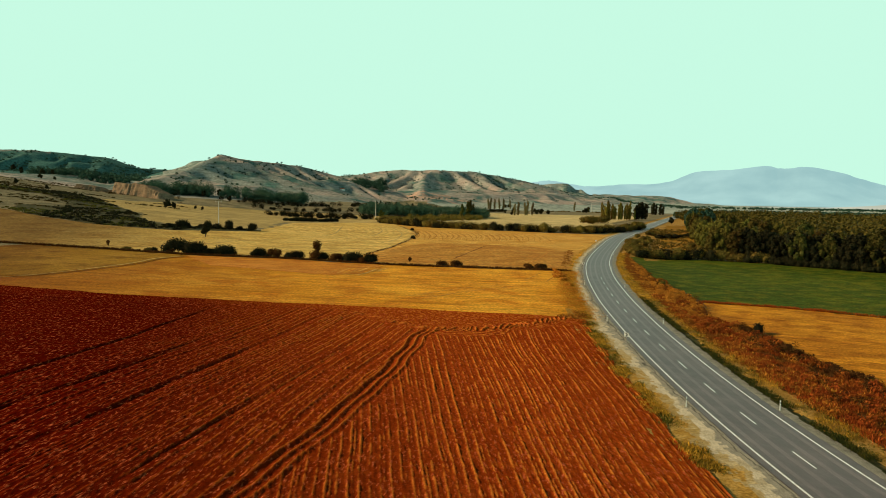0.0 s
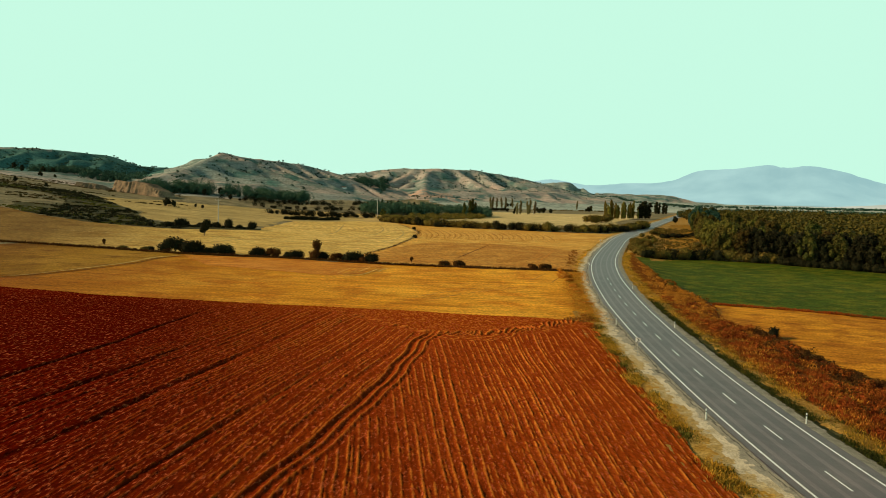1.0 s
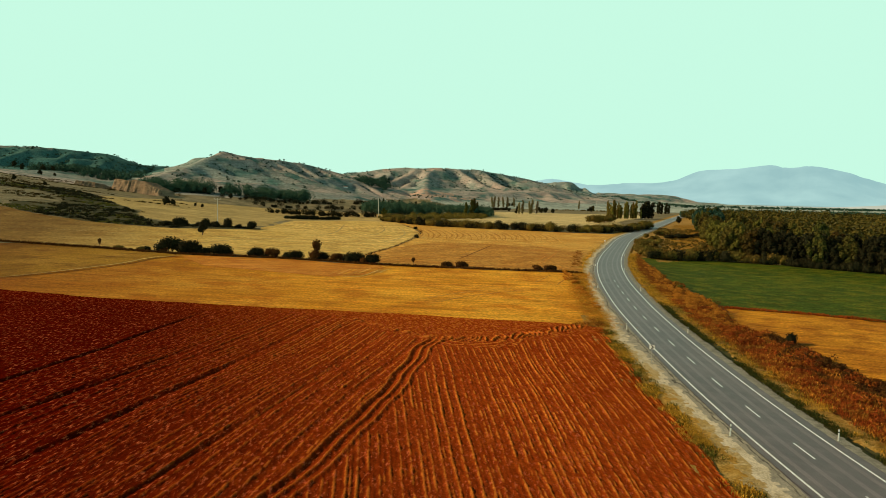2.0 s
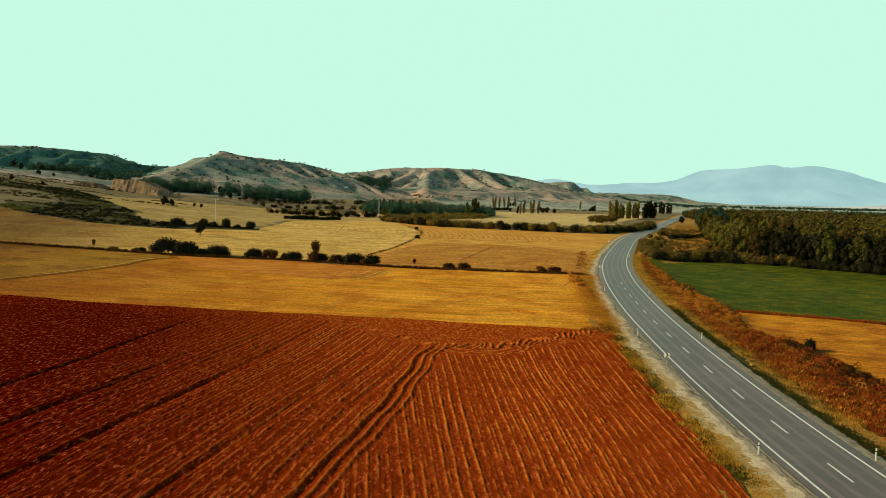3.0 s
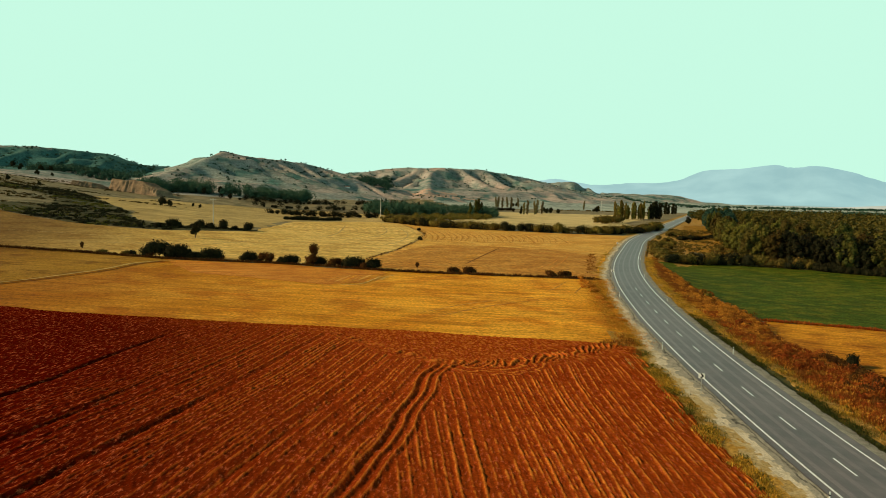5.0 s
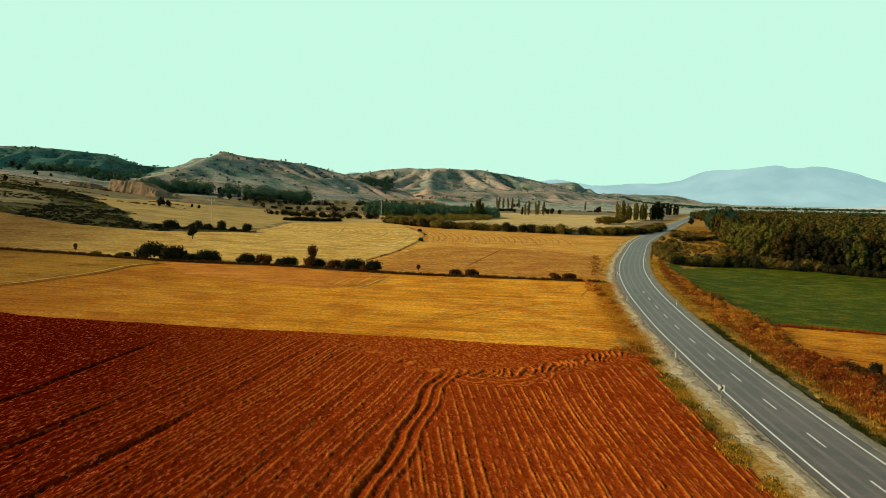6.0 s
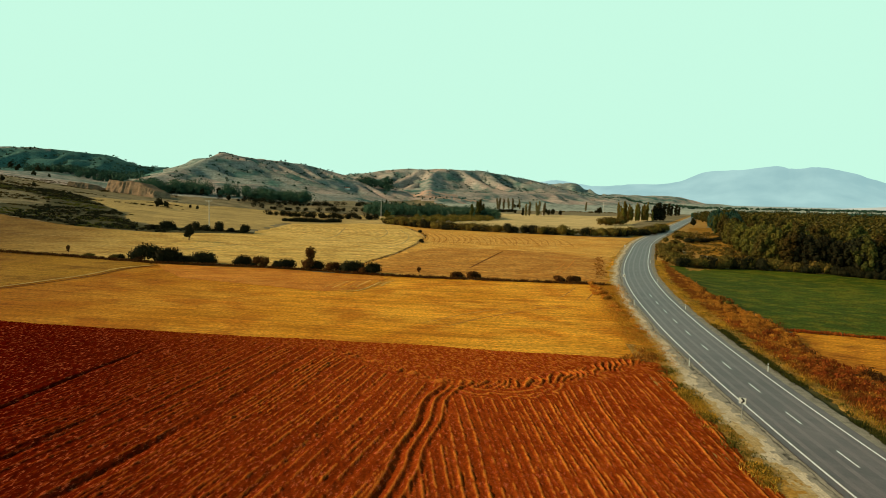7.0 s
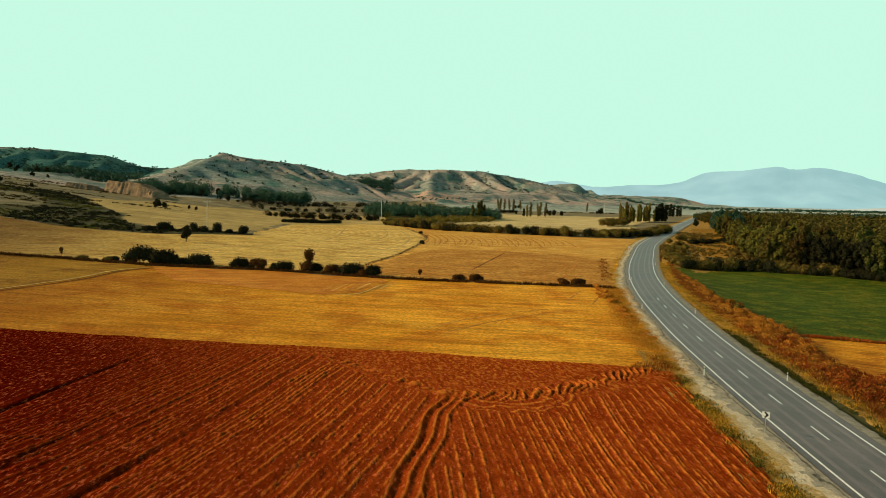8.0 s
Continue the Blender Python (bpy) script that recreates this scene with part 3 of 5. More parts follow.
def ribbon(name, pts, width, lift, mat, label, rough=0.25):
    """A wheel track or path: a thin strip laid on the land along a curve."""
    c = spline(pts, max(6, int(60 / len(pts))))
    d = np.gradient(c, axis=0)
    d /= np.linalg.norm(d, axis=1)[:, None]
    k = np.arange(len(c))
    taper = np.clip(np.minimum(k, len(c) - 1 - k) / 5, 0.05, 1)
    rows = []
    for side in (-1, 0, 1):
        o = side * width / 2 * taper * (1 + rough * 2 * (vnoise(k / 2.3, k * 0 + side * 5, 88) - 0.5)) + rough * width * (vnoise(k / 6.0, k * 0, 86) - 0.5)
        rows.append(np.stack([c[:, 0] + d[:, 1] * o, c[:, 1] - d[:, 0] * o], 1))
    x, y = np.array(rows)[:, :, 0], np.array(rows)[:, :, 1]
    return tagged(new(name, grid_mesh(name, x, y, lie(x, y) + lift, np.ones((2, len(c) - 1), bool), mat)), label, "track", kind="structure")


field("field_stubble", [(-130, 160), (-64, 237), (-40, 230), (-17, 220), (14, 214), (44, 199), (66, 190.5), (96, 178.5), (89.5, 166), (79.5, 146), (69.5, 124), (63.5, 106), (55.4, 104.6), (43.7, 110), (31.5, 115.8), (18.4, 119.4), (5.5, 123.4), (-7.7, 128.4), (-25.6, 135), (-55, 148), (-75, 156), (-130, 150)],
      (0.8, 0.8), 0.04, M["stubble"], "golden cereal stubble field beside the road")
field("field_weedy", [(-130, 168), (-64, 237), (-40, 229.5), (-16, 220), (-27, 193), (-36, 178), (-44, 165), (-70, 150), (-130, 140)],
      (0.5, 0.5), 0.07, M["olive"], "weedy yellow fallow strip beside the stubble")
field("field_mown", [(-16, 218.5), (14, 212.5), (40, 199), (39.6, 193), (32, 176), (22, 172), (6, 183), (-8, 191)],
      (0.5, 0.5), 0.10, M["pinkish"], "pinkish brown mown stubble strip")
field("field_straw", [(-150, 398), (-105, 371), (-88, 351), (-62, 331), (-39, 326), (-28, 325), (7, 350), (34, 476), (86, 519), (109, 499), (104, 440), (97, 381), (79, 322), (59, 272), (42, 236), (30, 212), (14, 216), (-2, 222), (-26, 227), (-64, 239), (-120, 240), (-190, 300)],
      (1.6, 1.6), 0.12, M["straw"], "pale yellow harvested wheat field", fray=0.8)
field("field_ochre", [(33, 211), (43, 236), (60, 272), (80, 322), (98, 381), (105, 440), (109, 497), (125, 455), (148, 428), (180, 385), (215, 362), (200, 340), (150, 268), (136, 250), (112, 208), (96, 181), (67, 193), (45, 201)],
      (1.2, 1.2), 0.14, M["ochre"], "ochre harvested field with curved tractor marks", fray=0.6)
field("field_ochre.001", [(38, 209.5), (46, 236), (67.2, 279.5), (82.9, 297.7), (94.7, 293.7), (105.5, 287.3), (121.4, 274.9), (126.1, 252.8), (128.7, 242.9), (96.5, 183), (67, 194.5), (46, 202.5)],
      (1.2, 1.2), 0.165, M["brown_stubble"], "browner lower part of the harvested field", fray=0.7)
field("field_green", [(138, 227), (171, 220.5), (189, 202.5), (200, 179), (217, 152), (143.0, 76.6), (123.2, 102.7), (116.6, 111.4), (108.8, 118.8), (99.9, 125.6), (105, 141), (114, 166), (129, 196)],
      (0.9, 0.9), 0.10, M["green"], "dark green crop field bordered by scrub", fray=0.6)
field("field_rust", [(99.9, 125.2), (108.8, 118.4), (116.6, 111.0), (123.2, 102.3), (143.0, 76.2), (170, 40), (70, 40), (76.4, 62), (78.9, 75), (82, 83.7), (84.2, 92), (86.6, 103.5), (88.4, 108)],
      (0.7, 0.7), 0.09, M["orange"], "rust orange stubble field beside the green crop", fray=0.6)
field("field_scrub", [(-200, 560), (-149, 517), (-131, 522), (-107, 487), (-97, 430), (-112, 412), (-112, 385), (-88, 353), (-62, 333), (-28, 327), (6, 349), (8, 360), (-30, 352), (-46, 370), (-54, 410), (-75, 470), (-125, 600)],
      (2.2, 2.2), 0.25, M["scrub"], "dark scrubby bank with low bushes", fray=2.0)
field("field_far", [(150, 545), (233, 641), (311, 857), (431, 790), (500, 760), (330, 560), (270, 450), (225, 420)],
      (4, 4), 0.2, M["pale_field"], "pale straw field behind the hedge", fray=1.5)
field("field_slope", [(-44, 372), (-60, 430), (-84, 490), (-104, 560), (-66, 645), (60, 690), (150, 640), (110, 505), (84, 512), (28, 470), (3, 345)],
      (1.8, 1.8), 0.08, M["dry_grass"], "pale mown slope below the hills", fray=3.5)
field("field_gap", [(190, 276), (218, 318), (300, 436), (350, 506), (388, 520), (332, 442), (282, 362), (247, 312), (221, 274), (203, 248)], (2, 2), 0.12, M["olive"], "small dry field between road and woods", fray=1.0)


ribbon("path", [(-12, 219.5), (-22.6, 208), (-27.1, 194.5), (-31.4, 185.5), (-39.1, 171.7), (-48, 160), (-70, 146)], 0.8, 0.12, M["straw"], "pale trodden path between two fields")
ribbon("path.001", [(-14, 217), (-21.4, 206), (-25.6, 193), (-29.8, 184), (-37.5, 170.5), (-46, 159)], 0.5, 0.11, M["bank"], "dark weedy edge of the path")
for k, (pts, w, key) in enumerate((
        ([(23.8, 173.8), (33.4, 183.1), (42.1, 197.3)], 0.9, "orange"), ([(24.8, 171.6), (30.5, 173.8), (38.2, 189.3)], 0.8, "straw"), ([(27, 175), (31, 179), (39, 196)], 0.7, "orange"),
        ([(32.5, 130.4), (42.7, 136.5), (56.1, 144.4), (66, 150)], 0.5, "pinkish"), ([(45, 160), (59.9, 152.2), (66.0, 148.8), (70, 143.3)], 0.8, "pinkish"),
        ([(72.8, 232.4), (89.6, 259.1), (108.0, 286.5)], 0.8, "orange"), ([(46.4, 212.3), (60.5, 224.4), (83.4, 213.7)], 0.8, "pinkish"), ([(71.2, 274.0), (100.1, 256.3), (129.3, 248.3)], 1.0, "pinkish"),
        ([(120.0, 248.6), (104, 222), (88, 197)], 0.7, "pinkish"), ([(110, 236), (96, 214), (84, 200)], 0.6, "pinkish"),
        ([(24.0, 321.5), (45.1, 352.7), (66.1, 461.1)], 1.6, "dry_grass"), ([(-19.8, 250), (6.9, 292), (41.6, 303.2), (67.0, 320.3)], 1.6, "dry_grass"),
        ([(31.2, 293.3), (59.5, 295.2), (84, 360), (96, 440)], 1.2, "dry_grass"), ([(29.1, 324.6), (59.4, 337.5), (80, 396), (90, 465)], 1.2, "dry_grass"), ([(-60, 262), (-20, 262), (20, 258), (48, 262)], 1.3, "dry_grass"),
        ([(-80, 290), (-30, 285), (10, 282), (50, 288)], 1.2, "dry_grass"))):
    ribbon("wheel_track" + ("" if k == 0 else ".%03d" % k), pts, w * 0.55, 0.07 if pts[0][1] < 165 else 0.12 if pts[0][1] < 195 else 0.145 if key == "dry_grass" else 0.20, M[key], "faint wheel track across the mown field")
for k in range(8):                                        # short strokes where the harvester turned
    x0, y0 = 22.5 + 1.9 * k, 176.0 + 0.4 * k
    ribbon("wheel_track.%03d" % (110 + k), [(x0, y0 + random.uniform(-1, 1)), (x0 + 2.6, y0 + 6 + random.uniform(-1, 1)), (x0 + 6.0, y0 + 13 + random.uniform(-3, 2))], random.uniform(0.3, 0.6), 0.112, M[("brown_stubble", "pale_straw", "stubble")[k % 3]], "slanting wheel mark in the mown stubble")
for k, pts in enumerate(([(33.2, 133.9), (49.3, 145.8), (65.4, 152.1)], [(36, 130.5), (52, 142.5), (67.5, 149.2)], [(71, 160), (76, 166), (84, 177)], [(75.5, 156), (80.5, 163), (88, 174)])):
    ribbon("wheel_track.%03d" % (130 + k), pts, 0.4, 0.052, M["brown_stubble"], "brown wheel mark across the stubble")
ribbon("wheel_track.099", [(104.8, 281.1), (87.8, 251.0), (68.5, 216.2)], 0.45, 0.21, M["bank"], "brown track cut across the harvested field")
for k in range(46):
    x0 = 97 + k * 1.45 + random.uniform(-0.3, 0.3)
    ribbon("swath" + ("" if k == 0 else ".%03d" % k), [(x0 + 3, 408 - k * 1.1 + random.uniform(-6, 4)), (x0 - 5, 360 - k * 0.6), (x0 - 17, 318 - k * 0.3 + random.uniform(-6, 6))], random.uniform(0.45, 0.8), 0.20, M[("pale_straw", "brown_stubble")[k % 2]], "curved swath left by the harvester")


def furrows(x, y):
    """Ridges and clods of the ploughland: two sets of ridges that meet along a curved dead furrow."""
    seam = np.interp(y, [-60, 30, 44.5, 55, 71.5, 78.8, 93, 97.8, 110], [-52, -7, 1.4, 6.8, 16.2, 18.6, 25.6, 28.4, 34])
    e = 18.2 + (y - 40.3) * 0.228
    f = 33.9 + (y - 36.4) * 0.34
    warp = (vnoise(x / 9, y / 20, 41) - 0.5) * 0.55 + (vnoise(x / 2.0, y / 5.0, 42) - 0.5) * 0.16
    right = (x - e) / (f - e) * 20 + warp
    left = (x - 0.48 * y) * 0.90 + warp * 1.3 + (vnoise(x / 30, y / 30, 44) - 0.5) * 3
    side = smooth(-0.3, 0.5, x - seam)

    def comb(p, pitch, seed):
        k = np.floor(p / pitch)
        f1 = p / pitch - k
        tall = 0.7 + 0.5 * hash2(k, k * 0, seed)                     # every ridge has its own height
        crest = np.exp(-((f1 - 0.34) / 0.13) ** 2) + 0.8 * np.exp(-((f1 - 0.74) / 0.11) ** 2) * hash2(k, k * 0, seed + 1)
        return tall * crest

    patch = 0.7 + 0.6 * vnoise(x / 9, y / 9, 48)
    broken = 0.5 + 1.0 * patch * np.where(side > 0.5, vnoise(right / 0.9, y / 2.6, 47), vnoise(left / 0.8, (y + 0.48 * x) / 2.8, 49))
    ends = np.interp(x, [-60, -3, 8, 16, 23.5, 28, 44, 56, 70], [142, 123, 122, 117, 101.5, 98, 95.5, 101, 108])
    head = smooth(-1.2, 1.2, y + 2 * warp - ends)
    bend = x - seam - 0.36 * np.sin(y / 4.0) - 0.14 * np.sin(y / 1.7 + 1) - 0.4 * warp - 0.07 * (vnoise(x / 1.5, y / 2.6, 46) - 0.5)
    by_seam = 1 - 0.8 * np.exp(-((bend - 0.8) / 1.5) ** 2)
    fallow = 0.35 + 0.65 * smooth(-3, 2, x + 23.6 - (y - 75.3) * 0.447)
    k = np.floor(left / 2.9)
    cut = np.exp(-((left / 2.9 - k - 0.5) / 0.15) ** 2) * hash2(k, k * 0, 9) ** 1.5
    high = (side * comb(right, 0.92, 3) + (1 - side) * fallow * comb(left, 1.1, 4)) * broken * by_seam
    lump = vnoise(x / 0.34 + 0.2 * y, y / 0.55, 57)
    high = high * (0.35 + 1.25 * lump)
    z = high * 0.070 - (1 - side) * fallow * cut * 0.10 * by_seam
    crumb = vnoise(x / 0.3, y / 0.9, 58)
    # dry: where the brighter sunlit tone is painted, mostly on ridge crests
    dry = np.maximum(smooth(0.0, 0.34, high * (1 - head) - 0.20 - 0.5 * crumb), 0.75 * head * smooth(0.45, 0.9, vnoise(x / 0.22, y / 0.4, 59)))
    # the headland, ploughed across without ridges
    z = z * (1 - head) + head * 0.05
    # short turning marks along the headland: slanting strokes, and rounds where the plough swung about
    off = y - np.interp(x, [14, 18.5, 24.3, 28.8, 34.8, 44, 54.4, 60], [120, 115, 104.5, 98, 97, 99.5, 105, 108]) + 1.2 * warp
    turn = np.exp(-(off / 2.0) ** 4) * smooth(16, 19, x)
    lane_of = (x - 0.42 * off - 0.16 * off ** 2 * np.sign(off) + 1.3 * warp + 1.6 * (vnoise(x / 2.6, y / 2.0, 76) - 0.5)) / 1.25
    k = np.floor(lane_of)
    f1 = lane_of - k - 0.5 + 0.24 * (hash2(k, k * 0, 71) - 0.5)
    reach = 0.6 + 1.6 * hash2(k, k * 0, 73)
    stroke = np.exp(-(f1 / 0.17) ** 2) * (np.abs(off) < reach + 0.5) - 0.8 * np.exp(-((np.abs(f1) - 0.36) / 0.14) ** 2)
    ring = np.hypot(x - 34.5, (y - 97.5) * 1.25)
    swing = smooth(2.0, 3.0, ring) * (1 - smooth(7.2, 8.4, ring)) * (y < 96.5)
    rounds = np.cos((ring + 1.2 * warp + 1.5 * (vnoise(x / 1.7, y / 1.4, 77) - 0.5)) * 2 * math.pi / 1.45)
    z = z * (1 - 0.7 * swing) + turn * 0.11 * stroke * (0.5 + vnoise(x / 1.6, y / 1.2, 74)) + swing * 0.035 * rounds * (0.4 + vnoise(x / 1.2, y / 1.2, 75))
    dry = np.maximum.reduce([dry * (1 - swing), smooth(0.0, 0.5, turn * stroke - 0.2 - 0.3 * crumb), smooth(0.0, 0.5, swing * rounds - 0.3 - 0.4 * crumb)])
    # dead furrows
    for at, deep, wide in ((0.0, -0.15, 0.30), (0.62, 0.08, 0.18), (1.15, -0.08, 0.22), (1.75, 0.08, 0.16), (2.3, -0.06, 0.2), (-0.7, 0.06, 0.2)):
        hump = np.exp(-((bend - at) / wide) ** 2) * (1 - head)
        z = z + deep * hump
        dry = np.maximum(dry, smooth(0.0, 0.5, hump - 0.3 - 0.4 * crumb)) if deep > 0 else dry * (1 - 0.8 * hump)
    for x0, y0, slope, y1, deep, wide in ((-23.6, 75.3, 0.447, 121, 0.30, 0.34), (-20.2, 63.9, 0.525, 97, 0.24, 0.6), (-16.4, 51.3, 0.488, 90, 0.17, 0.5), (9.8, 78.2, 0.53, 92, 0.10, 0.3), (-6.0, 48, 0.50, 100, 0.06, 0.34)):
        d = (x - (x0 + (y - y0) * slope)) - 0.5 * np.sin(y / 11) - 0.3 * warp
        z = z - deep * np.exp(-(d / wide) ** 2) * (1 - smooth(y1 - 9, y1, y)) * (0.6 + 0.6 * vnoise(x / 3, y / 5, 52))
    clod = vnoise(x / 0.30, y / 0.45, 63)
    z = z + 0.05 * (fbm(x / 0.8, y / 0.9, 3, 61) - 0.5) + 0.045 * smooth(0.6, 0.95, clod) + 0.05 * (vnoise(x / 0.24, y / 0.4, 64) - 0.5) + 0.25 * (vnoise(x / 12, y / 12, 65) - 0.5)
    return z, dry


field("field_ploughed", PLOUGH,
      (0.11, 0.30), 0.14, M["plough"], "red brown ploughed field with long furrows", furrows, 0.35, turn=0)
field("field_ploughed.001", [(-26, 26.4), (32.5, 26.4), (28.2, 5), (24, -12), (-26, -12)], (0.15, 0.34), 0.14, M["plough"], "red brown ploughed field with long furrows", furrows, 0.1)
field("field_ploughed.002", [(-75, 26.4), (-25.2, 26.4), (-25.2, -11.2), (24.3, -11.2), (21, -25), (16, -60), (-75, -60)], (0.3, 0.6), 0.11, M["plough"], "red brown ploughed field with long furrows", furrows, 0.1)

# ---- road ----


def width_at(s):
    """Half of the width between the edge lines, widened along the bend to fit the camera's view."""
    return np.interp(s, [0, 130, 190, 260, 340, 420, 520, 2000], [3.38, 3.38, 3.6, 3.75, 3.75, 3.75, 3.7, 3.6])


def lane(name, off_a, off_b, lift_a, lift_b, mat, label, s0=0.0, s1=1e9, rough=0.0, steps=2, stretch=True, cat="road", follow=0.0, inset=0.0):
    """A strip along the road between two offsets from its middle."""
    s = np.arange(max(s0, 0), min(s1, ROAD_LEN[-1]), 0.75 if s1 < 500 else 2.0)
    cx, cy = np.interp(s, ROAD_LEN, ROAD[:, 0]), np.interp(s, ROAD_LEN, ROAD[:, 1])
    dx, dy = np.interp(s, ROAD_LEN, ROAD_DIR[:, 0]), np.interp(s, ROAD_LEN, ROAD_DIR[:, 1])
    extra = (width_at(s) - 3.25) if stretch else 0 * s
    xs, ys, zs = [], [], []
    for k in range(steps):
        f = k / (steps - 1)
        off = off_a + (off_b - off_a) * f
        o = off + np.sign(off) * (extra - inset * (1 - smooth(150, 200, s)))
        if rough and k in (0, steps - 1) and abs(off) > 4.6:
            o = o + rough * 2 * (fbm(s / 2.3, s * 0 + off, 3, 91) - 0.5)
        x, y = cx + dy * o, cy - dx * o
        base = 0.05 + 0 * s
        ground = lie(x, y)
        z = base + lift_a + (lift_b - lift_a) * f
        z = z * (1 - follow * f) + (ground + 0.16) * follow * f if follow else z
        if rough:
            z = z + rough * 0.12 * (fbm(x / 0.8, y / 0.8, 3, 95) - 0.5)
        xs.append(x), ys.append(y), zs.append(z)
    x, y, z = np.array(xs), np.array(ys), np.array(zs)
    return tagged(new(name, grid_mesh(name, x, y, z, np.ones((x.shape[0] - 1, x.shape[1] - 1), bool), mat)), label, cat, kind="structure")


lane("road", -4.0, 3.95, 0, 0, M["asphalt"], "worn grey two-lane asphalt road bending right", steps=5)


def roadside(name, sign, reach, heights, bands, label):
    """The ground beside the road in one sheet: gravel, dust and soil in ragged bands. heights: offset, height; bands: offset, material, the first from the road."""
    s = np.arange(50, ROAD_LEN[-1], 0.5)
    s = s[(s < 300) | (np.arange(len(s)) % 7 == 0)]
    off = np.r_[np.arange(3.9, 4.8, 0.08), np.arange(4.8, 9.0, 0.2), np.arange(9.0, reach, 0.45)]
    ss, oo = np.meshgrid(s, off)
    cx, cy = np.interp(ss, ROAD_LEN, ROAD[:, 0]), np.interp(ss, ROAD_LEN, ROAD[:, 1])
    dx, dy = np.interp(ss, ROAD_LEN, ROAD_DIR[:, 0]), np.interp(ss, ROAD_LEN, ROAD_DIR[:, 1])
    o = (oo + width_at(ss) - 3.25) * sign
    x, y = cx + dy * o, cy - dx * o
    blend = smooth(7.0, reach - 0.5, oo)
    z = (0.03 + np.interp(oo, *zip(*heights))) * (1 - blend) + (lie(x, y) + 0.10) * blend
    z = z + 0.10 * smooth(4.6, 6.5, oo) * (fbm(x / 0.9, y / 0.9, 3, 95) - 0.5) - 0.03 * (oo < 4.0)
    if sign > 0:                                            # it dips under the fields where the bank is narrow
        wide = np.interp(ss, [134, 147, 157, 165, 172, 182, 206, 221, 247, 278, 300, 320], [22.8, 21, 20.6, 19.4, 18.6, 16.8, 20.2, 17.8, 14.8, 13.5, 12.5, 30])
        z = z - 0.5 * smooth(0.0, 0.6, oo + width_at(ss) - 3.25 - wide)
    me = grid_mesh(name, x, y, z, np.ones((len(off) - 1, len(s) - 1), bool), M[bands[0][1]])
    index = np.zeros(x.shape, np.int32)
    wild = np.interp(oo, [3.9, 4.5, 6.0], [0.12, 0.4, 1.0]) * (0.45 if sign > 0 else 1.0)
    ragged = oo + wild * (2.6 * (fbm(ss / 5.0, oo / 3.0, 3, 33) - 0.5) + 1.4 * (fbm(ss / 0.8, oo / 0.6, 2, 35) - 0.5))
    for k, (start, key) in enumerate(bands[1:], 1):
        me.materials.append(M[key])
        index[ragged > start] = k
    if sign > 0:                                            # farther on the bank is plain dry grass
        index[(ss > 296) & (ragged > 9.0)] = len(bands) - 2
        index[(ss > 196) & (index == 2)] = 3
    if sign < 0:                                            # the stubble comes close to the road
        me.materials.append(M["stubble"])
        index[(ss > 178) & (ss < 330) & (ragged > 7.4)] = len(bands)
    me.polygons.foreach_set("material_index", index[:-1, :-1].ravel())
    if sign > 0:
        me.flip_normals()
    return tagged(new(name, me), label, "verge", kind="structure")


roadside("verge", -1, 11.4, [(3.9, 0.0), (4.6, -0.03), (6.5, -0.1), (12, -0.2)], [(3.9, "asphalt"), (4.02, "gravel"), (4.34, "tarry"), (4.52, "gravel"), (5.1, "dust"), (6.1, "dusty_verge"), (7.1, "verge")], "dusty gravel shoulder merging into dry grassy verge")
roadside("verge.001", 1, 23.5, [(3.9, 0.0), (4.6, -0.04), (5.6, -0.16), (6.4, -0.5), (7.4, -0.35), (21, -1.1)], [(3.9, "asphalt"), (4.1, "gravel"), (5.35, "ditch"), (6.7, "verge"), (9.0, "bank")], "grey gravel edge, ditch and rusty bank beside the road")
for k, at in enumerate((-2.45, -0.95, 0.95, 2.45)):
    lane("tyre_track" + ("" if k == 0 else ".%03d" % k), at - 0.24, at + 0.24, 0.004, 0.004, M["worn"], "tyre-worn paler strip along the lane", stretch=False, cat="road")
lane("edge_line", -3.36, -3.14, 0.009, 0.009, M["paint"], "white painted edge line", cat="road marking")
lane("edge_line.001", 3.14, 3.36, 0.009, 0.009, M["paint"], "white painted edge line", cat="road marking", inset=0.2)
s = float(np.interp(39.0, ROAD[:, 1], ROAD_LEN)) - 4 * 10.85
n = 0
while s < 560:
    lane("centre_dash" + ("" if n == 0 else ".%03d" % n), -0.09, 0.09, 0.009, 0.009, M["paint" if s < 232 else "faded_paint"], "white painted centre line dash", s0=s, s1=s + 4.5, stretch=False, cat="road marking")
    s += 10.85
    n += 1

# ---- plants ----
def beside(s, off):
    off = off + math.copysign(float(width_at(s)) - 3.25, off)
    cx, cy = np.interp(s, ROAD_LEN, ROAD[:, 0]), np.interp(s, ROAD_LEN, ROAD[:, 1])
    dx, dy = np.interp(s, ROAD_LEN, ROAD_DIR[:, 0]), np.interp(s, ROAD_LEN, ROAD_DIR[:, 1])
    return float(cx + dy * off), float(cy - dx * off), math.degrees(math.atan2(-dx, dy))


rng = np.random.default_rng(5)


